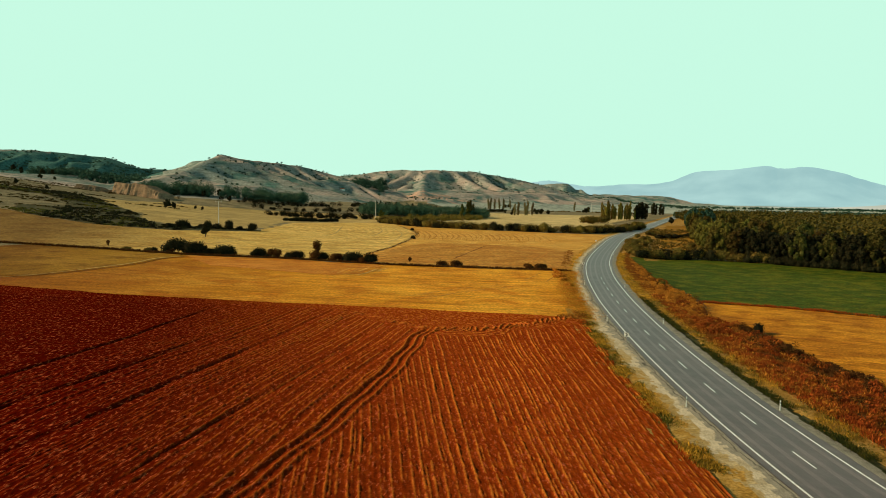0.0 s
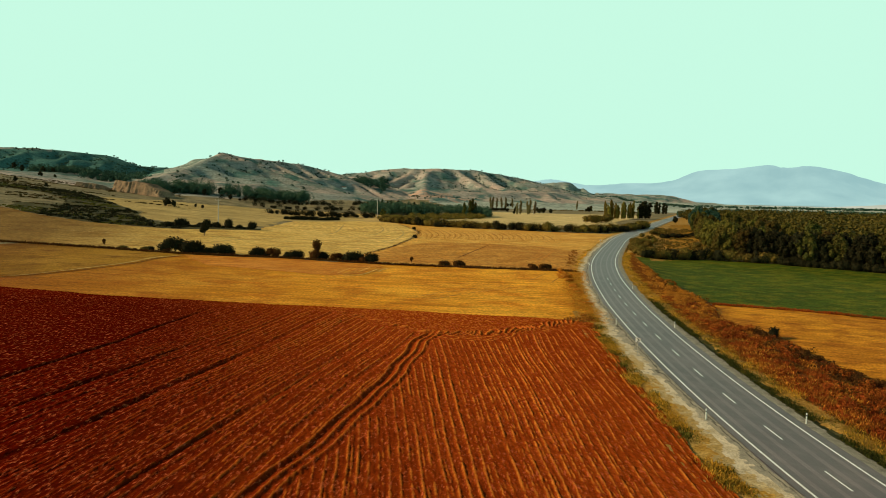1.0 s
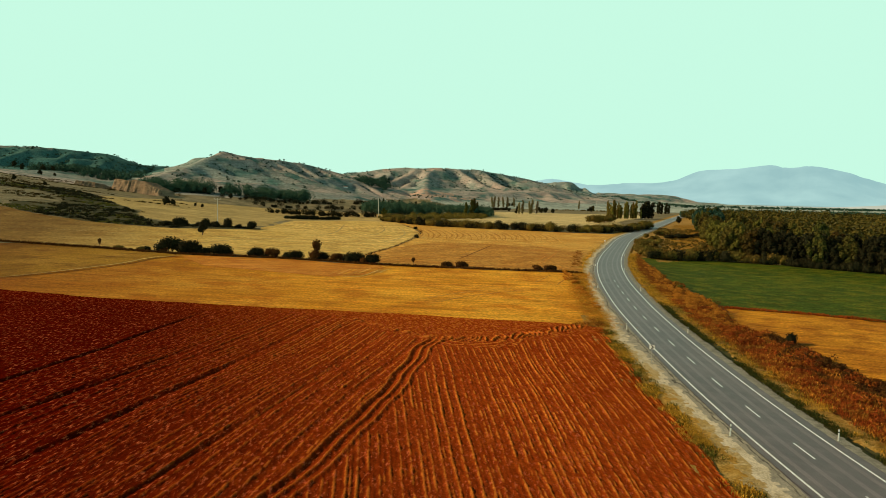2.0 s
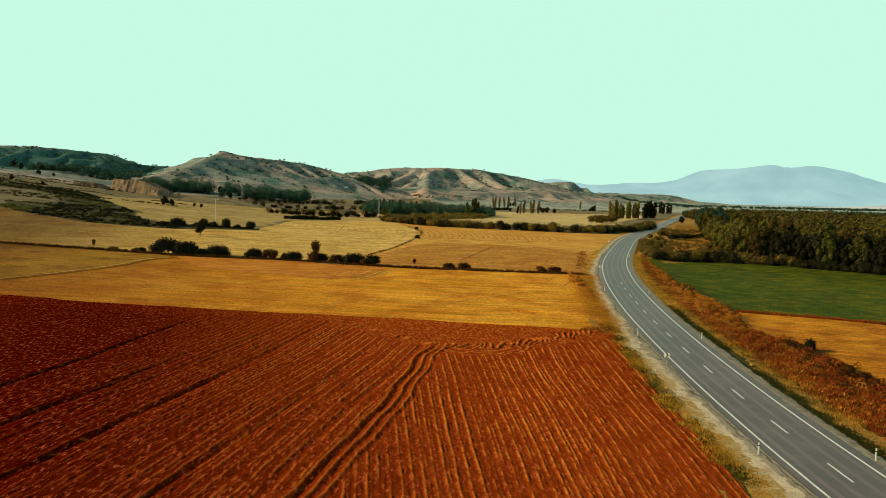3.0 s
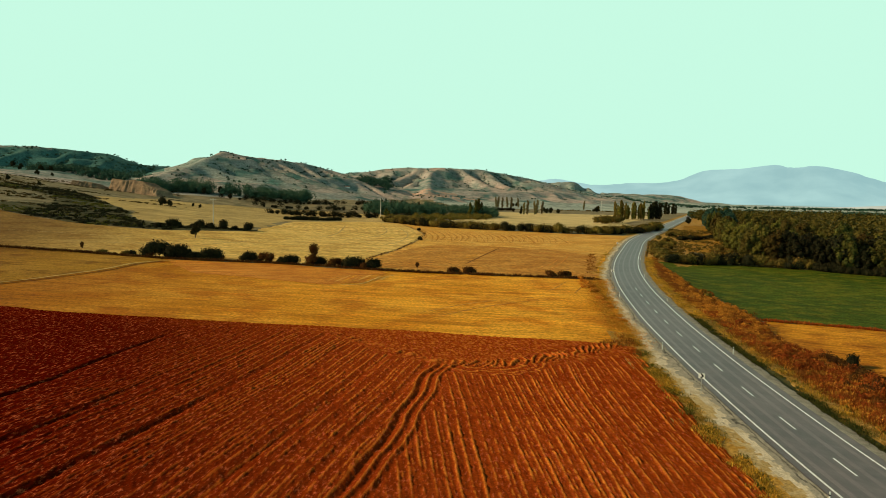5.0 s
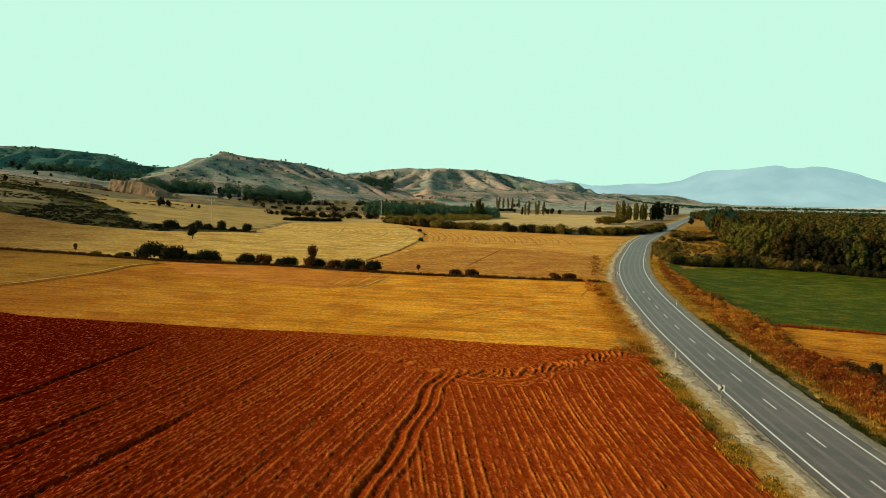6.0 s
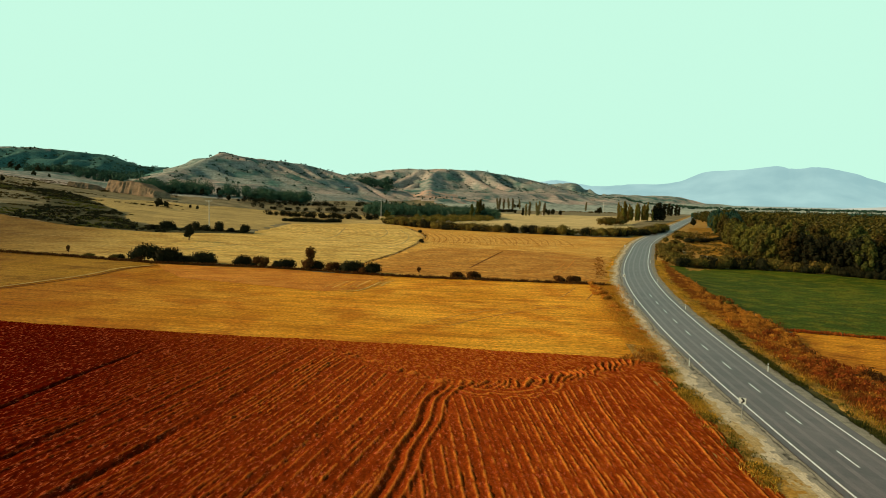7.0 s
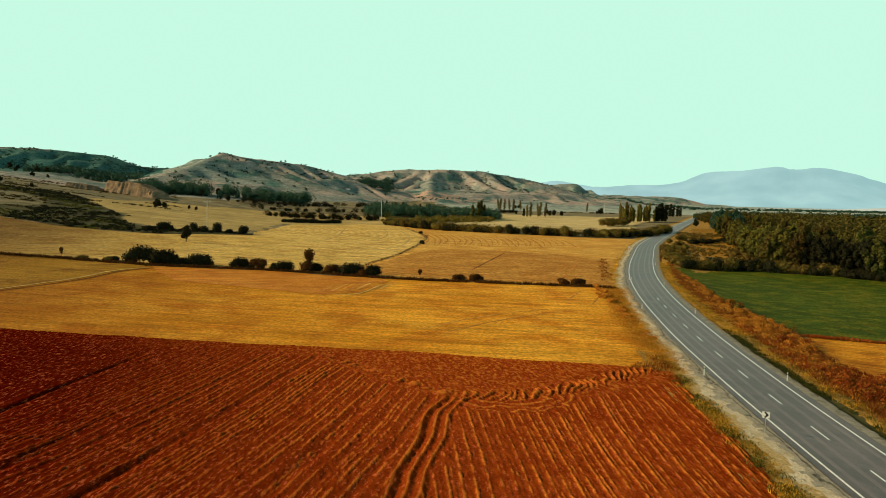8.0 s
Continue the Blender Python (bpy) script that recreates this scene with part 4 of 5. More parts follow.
def leaf_quads(pos, normal, size, rnd, loose=0.55):
    """Small ragged four-sided leaf clumps at the given places."""
    n = len(pos)
    nrm = normal + rnd.normal(0, loose, (n, 3))
    nrm /= np.linalg.norm(nrm, axis=1)[:, None] + 1e-9
    ref = rnd.normal(0, 1, (n, 3))
    u = np.cross(nrm, ref)
    u /= np.linalg.norm(u, axis=1)[:, None] + 1e-9
    v = np.cross(nrm, u)
    s = size * rnd.uniform(0.55, 1.35, n)
    corners = []
    for a, b in ((-1, -0.7), (0.8, -1), (1, 0.8), (-0.7, 1)):
        ka, kb = rnd.uniform(0.35, 0.65, n) * a, rnd.uniform(0.35, 0.65, n) * b
        corners.append(pos + u * (s * ka)[:, None] + v * (s * kb)[:, None] + nrm * (s * rnd.uniform(-0.15, 0.15, n))[:, None])
    return np.stack(corners, 1).reshape(-1, 3)


def quad_mesh(name, co, mat, extra=None):
    """Loose quads (four points each), and triangles given as extra (three points each)."""
    n = len(co) // 4
    co3 = np.zeros((0, 3)) if extra is None else extra
    k = len(co3) // 3
    me = bpy.data.meshes.new(name)
    me.vertices.add(len(co) + len(co3))
    me.vertices.foreach_set("co", np.vstack([co, co3]).ravel().astype(np.float32))
    me.loops.add(len(co) + len(co3))
    me.loops.foreach_set("vertex_index", np.arange(len(co) + len(co3), dtype=np.int32))
    me.polygons.add(n + k)
    me.polygons.foreach_set("loop_start", np.r_[np.arange(n) * 4, n * 4 + np.arange(k) * 3].astype(np.int32))
    me.materials.append(mat)
    me.update(calc_edges=True)
    return me


def crown_points(blobs, count, rnd):
    b = np.array(blobs, float)
    w = (b[:, 3] * b[:, 4] + b[:, 3] * b[:, 5] + b[:, 4] * b[:, 5])
    k = rnd.choice(len(b), count, p=w / w.sum())
    d = rnd.normal(0, 1, (count, 3))
    d /= np.linalg.norm(d, axis=1)[:, None]
    rad = rnd.uniform(0.5, 1.0, count) ** 0.7 * rnd.choice((1.0, 1.06, 1.22), count, p=(0.6, 0.3, 0.1))
    return b[k, :3] + d * b[k, 3:] * rad[:, None], d


def crown(name, blobs, count, size, mat, seed):
    rnd = np.random.default_rng(seed)
    pos, d = crown_points(blobs, count, rnd)
    co = [leaf_quads(pos, d, size, rnd, 0.3)]
    for cx, cy, cz, rx, ry, rz in blobs:                     # the dense inside of the crown
        th, ph = np.linspace(0, 2 * math.pi, 8), np.linspace(0.15, math.pi - 0.15, 5)
        for i in range(7):
            for j in range(4):
                q = [(th[i], ph[j]), (th[i + 1], ph[j]), (th[i + 1], ph[j + 1]), (th[i], ph[j + 1])]
                co.append(np.array([[cx + 0.62 * rx * math.sin(p) * math.cos(t), cy + 0.62 * ry * math.sin(p) * math.sin(t), cz + 0.62 * rz * math.cos(p)] for t, p in q]))
    return quad_mesh(name, np.vstack(co), mat)


def plant(name, blobs, count, size, leaf, trunk, seed, limbs=4):
    """A tree or bush: a tapered trunk with limbs, and a crown of many small clumps. trunk: height and foot radius."""
    root = new(name)
    root.empty_display_size = 0.3
    rnd = random.Random(seed)
    bm = bmesh.new()
    h, r = trunk
    lean = (rnd.uniform(-0.04, 0.04) * h, rnd.uniform(-0.04, 0.04) * h)
    rod(bm, (0, 0, -0.3), (lean[0] * 0.5, lean[1] * 0.5, h * 0.5), r, r * 0.75, 7)
    rod(bm, (lean[0] * 0.5, lean[1] * 0.5, h * 0.5), (lean[0], lean[1], h), r * 0.75, r * 0.3, 7)
    for k in range(limbs):
        b = blobs[k % len(blobs)]
        z0 = h * rnd.uniform(0.2, 0.7)
        rod(bm, (lean[0] * z0 / h, lean[1] * z0 / h, z0), (b[0], b[1], max(b[2], z0 + 0.2)), r * 0.45, r * 0.12, 5)
    part("trunk", bm, M["bark"], root)
    c = new("crown", crown("crown", blobs, count, size, M[leaf], seed))
    c.parent = root
    return root


def blob_set(h, w, low, n, seed, lobes=0.52):
    """Lobes of a crown that fills height low..h and width w, uneven."""
    rnd = random.Random(seed)
    out = []
    for k in range(n):
        f = (k + 0.5) / n
        z = low + (h - low) * (0.18 + 0.68 * f)
        spread = w / 2 * (1 - lobes) * (1.15 - 0.75 * abs(f - 0.35) / 0.65)
        a = k * 2.4 + rnd.uniform(-0.5, 0.5)
        r = w / 2 * lobes * rnd.uniform(0.75, 1.15) * (1.05 - 0.35 * f)
        out.append((spread * math.cos(a), spread * math.sin(a), z, r, r, min(r * 1.05, h - z)))
    out.append((0, 0, low + (h - low) * 0.45, w * 0.33, w * 0.33, (h - low) * 0.42))
    return out


def column_set(h, w, low, n, seed):
    rnd = random.Random(seed)
    out = []
    for k in range(n):
        f = (k + 0.5) / n
        r = w / 2 * (0.55 + 0.55 * math.sin(math.pi * min(1, f * 0.85 + 0.12)))
        out.append((rnd.uniform(-0.2, 0.2) * w, rnd.uniform(-0.2, 0.2) * w, low + (h - low) * f, r, r, (h - low) / n * 0.85))
    return out


def low_set(h, w, n, seed):
    rnd = random.Random(seed)
    out = []
    for k in range(n):
        x = (k + 0.5) / n * 2 - 1
        r = h * rnd.uniform(0.24, 0.56) * (1.0 - 0.25 * abs(x))
        out.append((x * (w / 2 - r * 0.8), rnd.uniform(-0.2, 0.2) * w * 0.5, h * rnd.uniform(0.40, 0.58) * (1 - 0.2 * abs(x)), r * 1.15, r * 1.1, r))
    return out


KINDS = {}


def kind(key, name, blobs, count, size, leaf, trunk, seed, limbs=4):
    """Builds one plant far below ground out of the way of nothing: it becomes the first of its kind where it is first set."""
    KINDS[key] = [plant(name, blobs, count, size, leaf, trunk, seed, limbs), False]


def put(key, x, y, scale, label, category, group="", turn=None, squash=1.0, lift=0.0):
    root, used = KINDS[key]
    m = pose(x, y, lie1(x, y) - 0.1 + lift, 0, 0, random.uniform(0, 360) if turn is None else turn)
    if used:
        ob = copy_thing(root, m)
    else:
        ob, KINDS[key][1] = root, True
        ob.matrix_basis = m
    ob.scale = (scale, scale, scale * squash)
    return tagged(ob, label, category, group)


def clump_set(h, w, low, n, seed):
    """A crown of many separate leafy clumps set round an upright egg."""
    rnd = random.Random(seed)
    out = [(0, 0, low + (h - low) * 0.5, w * 0.30, w * 0.30, (h - low) * 0.40)]
    for k in range(n):
        f = (k + 0.5) / n
        z = low + (h - low) * (0.12 + 0.80 * f)
        girth = w / 2 * math.sin(math.pi * (0.2 + 0.72 * f)) ** 0.7
        a = k * 2.4 + rnd.uniform(-0.6, 0.6)
        r = w * rnd.uniform(0.11, 0.20)
        out.append((math.cos(a) * (girth - r * 0.6), math.sin(a) * (girth - r * 0.6), z, r, r, r * rnd.uniform(1.2, 2.3)))
    return out


for k in range(6):
    kind("wood%d" % k, "tree", clump_set(14.5, 8.0, 1.0, 20, 10 + k), 2600, 0.55, ("leaf_olive", "leaf_green", "leaf_olive", "leaf_dark", "leaf_green", "leaf_teal")[k], (10, 0.24), 10 + k)
for k in range(3):
    kind("bush%d" % k, "bush", low_set(4.0, 7.5, 7, 30 + k), 1200, 0.32, ("leaf_dark", "leaf_dark", "leaf_hedge")[k], (2.2, 0.14), 30 + k)
    kind("shrub%d" % k, "shrub", low_set(1.7, 2.4, 3, 40 + k), 260, 0.26, ("leaf_rust", "leaf_olive", "leaf_rust")[k], (0.9, 0.05), 40 + k, 3)
    kind("poplar%d" % k, "poplar", column_set(14.5, 3.4, 1.2, 7, 50 + k), 520, 0.75, ("leaf_yellow", "leaf_green", "leaf_dark")[k], (12, 0.2), 50 + k, 2)
    kind("far%d" % k, "tree", blob_set(8.5, 7.5, 1.0, 5, 60 + k), 330, 0.85, ("leaf_dark", "leaf_green", "leaf_dark")[k], (5, 0.2), 60 + k, 3)
kind("bush3", "bush", low_set(4.0, 7.0, 7, 37), 1100, 0.32, "leaf_brown", (2.2, 0.14), 37)
kind("gold_shrub", "shrub", low_set(1.9, 2.9, 5, 47), 520, 0.20, "leaf_gold", (1.0, 0.05), 47, 4)
kind("field_tree", "tree", blob_set(6.6, 4.0, 0.9, 5, 81), 520, 0.42, "leaf_dark", (4.5, 0.2), 81)
kind("slim", "poplar", column_set(16, 3.8, 1.5, 8, 70), 520, 0.55, "leaf_pale", (14, 0.18), 70, 2)
kind("tuft_tree", "tree", [(0, 0, 5.1, 1.45, 1.4, 1.35), (0.5, 0.3, 4.2, 1.2, 1.2, 1.2), (-0.6, -0.2, 4.4, 1.1, 1.1, 1.2), (0.1, 0, 3.0, 0.8, 0.8, 1.3)], 420, 0.4, "leaf_brown", (4.5, 0.14), 80)

# the dark hedge row at the far edge of the stubble
for key, x, y, sc, turn, sq in (("bush0", -20, 224.5, 1.15, 10, 1.15), ("bush1", -13.5, 223, 1.1, 200, 1.15), ("bush1", -5.5, 223, 1.1, 15, 0.92), ("bush0", 5.2, 219.5, 0.72, 0, 1.15),
                                ("bush3", 10, 218, 0.72, 170, 1.3), ("bush1", 16.5, 216, 0.85, 20, 0.95), ("bush3", 22.8, 214.5, 0.9, 60, 1.0), ("bush3", 29, 211, 0.8, 30, 0.95),
                                ("bush1", 34, 208, 1.0, 190, 1.0), ("bush0", 38.5, 205.5, 0.8, 20, 1.05), ("bush3", 59.5, 197, 0.55, 0, 0.95), ("bush3", 63.5, 195.5, 0.6, 20, 1.0),
                                ("bush3", 84, 187.5, 0.55, 90, 0.95), ("bush3", 87.3, 185.8, 0.6, 10, 0.9), ("bush2", -35, 231, 0.45, 10, 0.7), ("bush2", -28, 229, 0.5, 10, 0.7)):
    put(key, x, y, sc, "dense dark bush in the hedge row", "bush", "hedge row bushes", turn, sq)
    for k in range(2):
        put(random.choice(("bush0", "bush3", "bush1")), x + random.uniform(-3.6, 3.6) * sc, y + random.uniform(-1.2, 1.2), sc * random.uniform(0.35, 0.65), "dense dark bush in the hedge row", "bush", "hedge row bushes", None, random.uniform(0.8, 1.4))
put("tuft_tree", 23.2, 215.2, 0.98, "small dry-topped tree rising from the hedge row", "tree", turn=20)
put("tuft_tree", -41, 235.5, 0.42, "single small tree on the field border", "tree", turn=80)
put("tuft_tree", 51, 204, 0.36, "thin small tree on the field border", "tree", turn=120)
for x, y, sc in ((101.3, 407, 0.5), (81.8, 325, 0.55)):
    put("bush0", x, y, sc, "small dark bush on the curved field border", "bush", "border bushes")
put("field_tree", -14.5, 296, 1.05, "leaning grey-green tree in the straw field", "tree", turn=200)
for x, y, sc, sq in ((-40, 336, 0.6, 0.8), (-33, 338, 0.75, 0.9), (-27, 344, 1.0, 1.25), (-19, 349, 0.8, 0.8), (-12, 350, 0.9, 1.0), (-6, 353, 1.0, 1.4), (-1, 354, 0.7, 0.9), (5, 353, 1.0, 1.1), (-16, 352, 0.9, 1.2)):
    put(random.choice(("bush0", "bush1")), x, y, sc, "round dark bush on the terrace edge", "bush", "terrace bushes", None, sq)

# mixed hedge behind the ochre field
hedge = spline([(104, 520), (112, 488), (122, 452), (146, 422), (175, 398), (203, 380), (238, 398), (268, 425), (292, 455)], 8)
for k in range(len(hedge) - 1):
    x, y = hedge[k] + (hedge[k + 1] - hedge[k]) * random.random() + np.array([random.uniform(-2, 2), random.uniform(-2, 2)])
    put(random.choice(("bush2", "bush2", "bush0", "bush1")), x, y, random.uniform(0.9, 1.45), "olive brown bush in a thick hedge", "bush", "thick hedge bushes", None, random.uniform(0.9, 1.3))

# trees of the valley floor
for k in range(12):                                                # dark grove
    f = random.random()
    x, y = 128 + 120 * f + random.uniform(-8, 8), 690 - 40 * f + random.uniform(0, 60)
    put("poplar2", x, y, random.uniform(0.55, 0.8), "dark green conifer in a dense grove", "tree", "dark grove", None, random.uniform(0.9, 1.15))
for x, y, sc in ((206, 632, 1.0), (213, 636, 1.15), (217, 640, 1.25), (222, 645, 1.0)):
    put("poplar1", x, y, sc, "tall green poplar at the end of the grove", "tree", "grove poplars")
put("far1", 122, 612, 1.0, "pale green willow beside the pole", "tree")
for x, y, sc in ((403, 638, 1.0), (408, 640, 1.15), (414, 643, 1.2), (420, 645, 1.1), (558, 842, 1.1), (566, 846, 0.9), (576, 850, 1.0), (584, 856, 0.8)):
    put("poplar2", x, y, sc * 1.5, "dark cypress-like tree by the road", "tree", "roadside dark trees", None, 0.72)
for k in range(26):
    put("poplar0", 356 + k * 1.8 + random.uniform(-1.2, 1.2), 627 + k * 0.55 + random.uniform(-4, 4), random.uniform(0.6, 0.8), "yellowing poplar in a row", "tree", "poplar row", None, random.uniform(1.2, 1.7))
for x, y in ((284, 522), (290, 526), (300, 533), (309, 545), (318, 552)):
    put("bush2", x, y, random.uniform(1.6, 2.1), "round olive tree near the hedge", "tree", "round trees")
for x, y, sc in ((309, 748, 0.9), (315, 752, 1.05), (322, 748, 1.0), (329, 757, 1.1), (337, 760, 1.0), (395, 1075, 1.2), (403, 1085, 1.25), (412, 1090, 1.15), (424, 1100, 1.2), (436, 1110, 1.2), (452, 1120, 1.1), (541, 1048, 1.0), (250, 745, 1.0), (258, 760, 1.1)):
    put("slim", x, y, sc, "slim bare-looking poplar in the valley", "tree", "slim poplars")
for x, y, sc in ((357, 873, 0.7), (398, 890, 0.9), (404, 893, 0.7), (412, 897, 0.8), (376, 960, 0.7), (305, 829, 0.6), (484, 901, 1.05), (341, 862, 0.6), (356, 790, 0.8), (366, 800, 0.9), (374, 795, 0.8), (384, 815, 0.75), (310, 760, 0.6), (440, 1120, 0.9), (455, 1150, 0.9), (470, 1170, 1.0), (430, 1050, 0.7), (575, 1063, 1.0), (251, 727, 0.7), (262, 715, 0.6), (520, 960, 0.7), (500, 940, 0.6)):
    put(random.choice(("far0", "far1", "far2")), x, y, sc, "small round field tree", "tree", "valley trees")
for k in range(12):
    put("bush1", 30 + 40 * k / 11 + random.uniform(-1, 1), 503 + 26 * k / 11, random.uniform(0.7, 1.0), "low dark hedge bush in the straw field", "bush", "low hedge bushes", 30)
for x, y, sc in ((-352, 1240, 1.3), (-338, 1230, 1.0), (-296, 1190, 0.9), (-224, 885, 0.8), (-214, 905, 0.6), (-101, 739, 0.8), (-52, 523, 0.85), (-48, 528, 0.6), (-60, 800, 1.3), (-40, 770, 0.9), (-25, 800, 1.0), (-13, 734, 0.8),
                 (-30, 560, 0.4), (-36, 575, 0.4), (-180, 640, 0.6), (-150, 610, 0.5), (-250, 1000, 1.0), (-235, 985, 0.8), (-280, 1020, 0.8)):
    put(random.choice(("far0", "far2")), x, y, sc, "lone dark tree on the dry slope", "tree", "slope trees")
# woods on the right
WOOD = [(184, 228), (222, 273), (248, 313), (285, 363), (340, 441), (439, 605), (520, 640), (420, 470), (300, 330), (260, 250), (240, 190), (216, 160), (200, 178), (187, 203)]
edge = spline([(182, 229), (187, 216), (191, 203), (197, 190), (203, 178), (212, 164), (222, 150)], 4)
made = []
for k in range(len(edge)):
    for row in range(2):
        made.append((edge[k][0] + row * 6.5 + random.uniform(-1.6, 1.6), edge[k][1] + row * 3.0 + random.uniform(-1.5, 1.5)))
left_edge = spline([(184, 231), (198, 250), (214, 276), (237, 313), (273, 363), (326, 441)], 7)
for k in range(len(left_edge)):
    made.append((left_edge[k][0] + random.uniform(0, 4), left_edge[k][1] + random.uniform(-3, 1)))
for k in range(30):                                                # the next stand beyond a small field
    f, g = random.random(), random.random() ** 1.5
    made.append((333 + 17 * f + 85 * g, 455 - 12 * f + 112 * g))
while len(made) < 190:
    x, y = random.uniform(184, 345), random.uniform(165, 440)
    if inside(np.array([x]), np.array([y]), WOOD)[0]:
        made.append((x, y))
for x, y in made:
    put("wood%d" % random.choice((3, 3, 3, 4) if y < 218 else (5, 5, 1) if y > 442 else (0, 1, 2, 0, 4, 2)), x, y, random.uniform(0.72, 1.08) * (1.18 if y > 442 else 1), "leafy poplar-like tree at the edge of the woods", "tree", "woodland trees", None, random.uniform(0.70, 0.98))
for k in range(9):
    put(random.choice(("bush0", "bush1")), 236 + 4.2 * k, 346 + 1.8 * k + random.uniform(-1, 1), random.uniform(0.6, 0.9), "dark bush in the hedge below the woods", "bush", "low wood hedge")
for k in range(22):
    f, g = random.random(), random.random()
    put("bush2", 203 + 40 * f + 8 * g, 272 + 44 * f - 14 * g, random.uniform(0.45, 0.85), "golden olive bush on rough grass by the woods", "bush", "rough grass bushes")
for k in range(30):                                                # rounded willows along the green field
    f = k / 29
    x, y = np.interp(f, [0, 0.5, 0.8, 1], [149, 163, 177, 188]), np.interp(f, [0, 0.5, 0.8, 1], [226, 221, 216.5, 201])
    put(random.choice(("bush0", "bush2", "bush1", "bush2")), x + random.uniform(-1.5, 1.5), y + random.uniform(0, 4), random.uniform(0.75, 1.2), "rounded olive willow bush bordering the green field", "bush", "willow bushes", None, random.uniform(0.95, 1.25))
for k in range(26):
    x, y = np.interp(k / 25, [0, 0.3, 0.6, 1], [188, 193, 203, 219]), np.interp(k / 25, [0, 0.3, 0.6, 1], [203, 192, 174, 149])
    put(random.choice(("bush0", "bush1")), x + random.uniform(-1.5, 0.5), y + random.uniform(-1, 1), random.uniform(0.6, 0.95), "dark undergrowth bush below the woods", "bush", "undergrowth bushes", None, random.uniform(0.9, 1.2))
for k in range(34):
    st = random.uniform(310, 560)
    x, y, _ = beside(st, random.uniform(8.5, 17))
    put(random.choice(("bush2", "bush2", "shrub1", "shrub0")), x, y, random.uniform(0.45, 0.8), "dry olive bush on the bank below the road", "bush", "bank bushes")
for x, y, sc in ((84.1, 164.5, 1.0), (85.5, 167, 0.8), (77.3, 147.4, 0.9), (79, 150, 0.8), (74.6, 138.4, 0.6), (89.6, 180.4, 0.9), (81.6, 158.0, 0.9), (83.0, 161.2, 0.7), (86.9, 171.5, 1.0), (88.0, 175.6, 0.8),
                 (91.4, 183.0, 0.7), (75.9, 143.0, 0.7), (82.3, 164.0, 0.8), (84.2, 169.4, 0.6), (70.8, 128.6, 0.6), (68.9, 124.0, 0.7)):
    put("gold_shrub", x, y, sc, "dry golden brown shrub at the stubble's edge", "shrub", "verge shrubs", None, 0.8)
put("far2", 372, 530, 0.85, "round dark tree at the roadside", "tree", turn=10)
for k in range(30):
    x, y, _ = beside(random.uniform(316, 400), random.uniform(8, 15))
    put("bush2", x, y, random.uniform(0.5, 0.85), "dry olive bush on the bank below the road", "bush", "bank bushes")
put("bush1", 86.3, 92.6, 0.40, "dark shrub at the edge of the rust field", "bush", turn=40, squash=1.5)
for x, y, sc in ((82.6, 84.5, 0.36), (81.6, 81, 0.4), (80.4, 77.5, 0.36), (79.2, 74, 0.3), (78.6, 69.5, 0.4), (77.6, 65, 0.42), (84.4, 91, 0.26)):
    put("bush3", x, y, sc, "dark thorny bush on the road bank", "bush", "bank thorn bushes", None, 0.8)
for x, y, sc in ((106, 150, 0.9), (108, 152, 1.1), (111, 158, 0.9), (104, 146, 0.8)):
    put(random.choice(("shrub0", "shrub1", "shrub2")), x, y, sc, "dry brown shrub on the road bank", "shrub", "bank shrubs")


def mass(name, x, y, hh, quads, size, mat, label, wide=0.36):
    """Far trees as one mass of leafy crowns."""
    rnd = np.random.default_rng(17)
    x, y, hh = np.array(x, float), np.array(y, float), np.array(hh, float)
    z = lie(x, y)
    d = rnd.normal(0, 1, (len(x), quads, 3))
    d /= np.linalg.norm(d, axis=2)[:, :, None]
    lobe = rnd.normal(0, 0.16, (len(x), quads, 3)) * hh[:, None, None]
    lobe = np.take_along_axis(lobe, rnd.integers(0, 4, (len(x), quads, 1)), 1)
    c = np.stack([x, y, z + hh * 0.52], 1)[:, None, :]
    r = np.stack([hh * wide, hh * wide, hh * 0.48], 1)[:, None, :]
    pos = c + d * r * rnd.uniform(0.55, 1.02, (len(x), quads, 1)) + lobe * (1, 1, 0.4)
    pos[:, :, 2] = np.maximum(pos[:, :, 2], z[:, None] + 0.2)
    co = leaf_quads(pos.reshape(-1, 3), d.reshape(-1, 3), size, rnd, 0.3)
    return tagged(new(name, quad_mesh(name, co, M[mat])), label, "trees", kind="stuff")


def woods(name, poly, spacing, h, quads, size, mat, label):
    p = np.array(poly)
    rnd = np.random.default_rng(17)
    n = int((np.ptp(p[:, 0]) * np.ptp(p[:, 1])) / spacing ** 2)
    x, y = rnd.uniform(p[:, 0].min(), p[:, 0].max(), n), rnd.uniform(p[:, 1].min(), p[:, 1].max(), n)
    k = inside(x, y, poly)
    return mass(name, x[k], y[k], h * rnd.uniform(0.55, 1.3, int(k.sum())), quads, size, mat, label)


# the depth of the thick hedge
k = rng.integers(0, len(hedge) - 1, 300)
back = rng.uniform(-1, 9.5, 300)
at = hedge[k] + (hedge[k + 1] - hedge[k]) * rng.random((300, 1)) + np.stack([back * 0.38 + rng.uniform(-1.5, 1.5, 300), back], 1)
mass("thick_hedge", at[:, 0], at[:, 1], rng.uniform(2.6, 6.0, 300), 170, 0.40, "leaf_hedge", "olive brown growth behind the hedge bushes", 0.7)
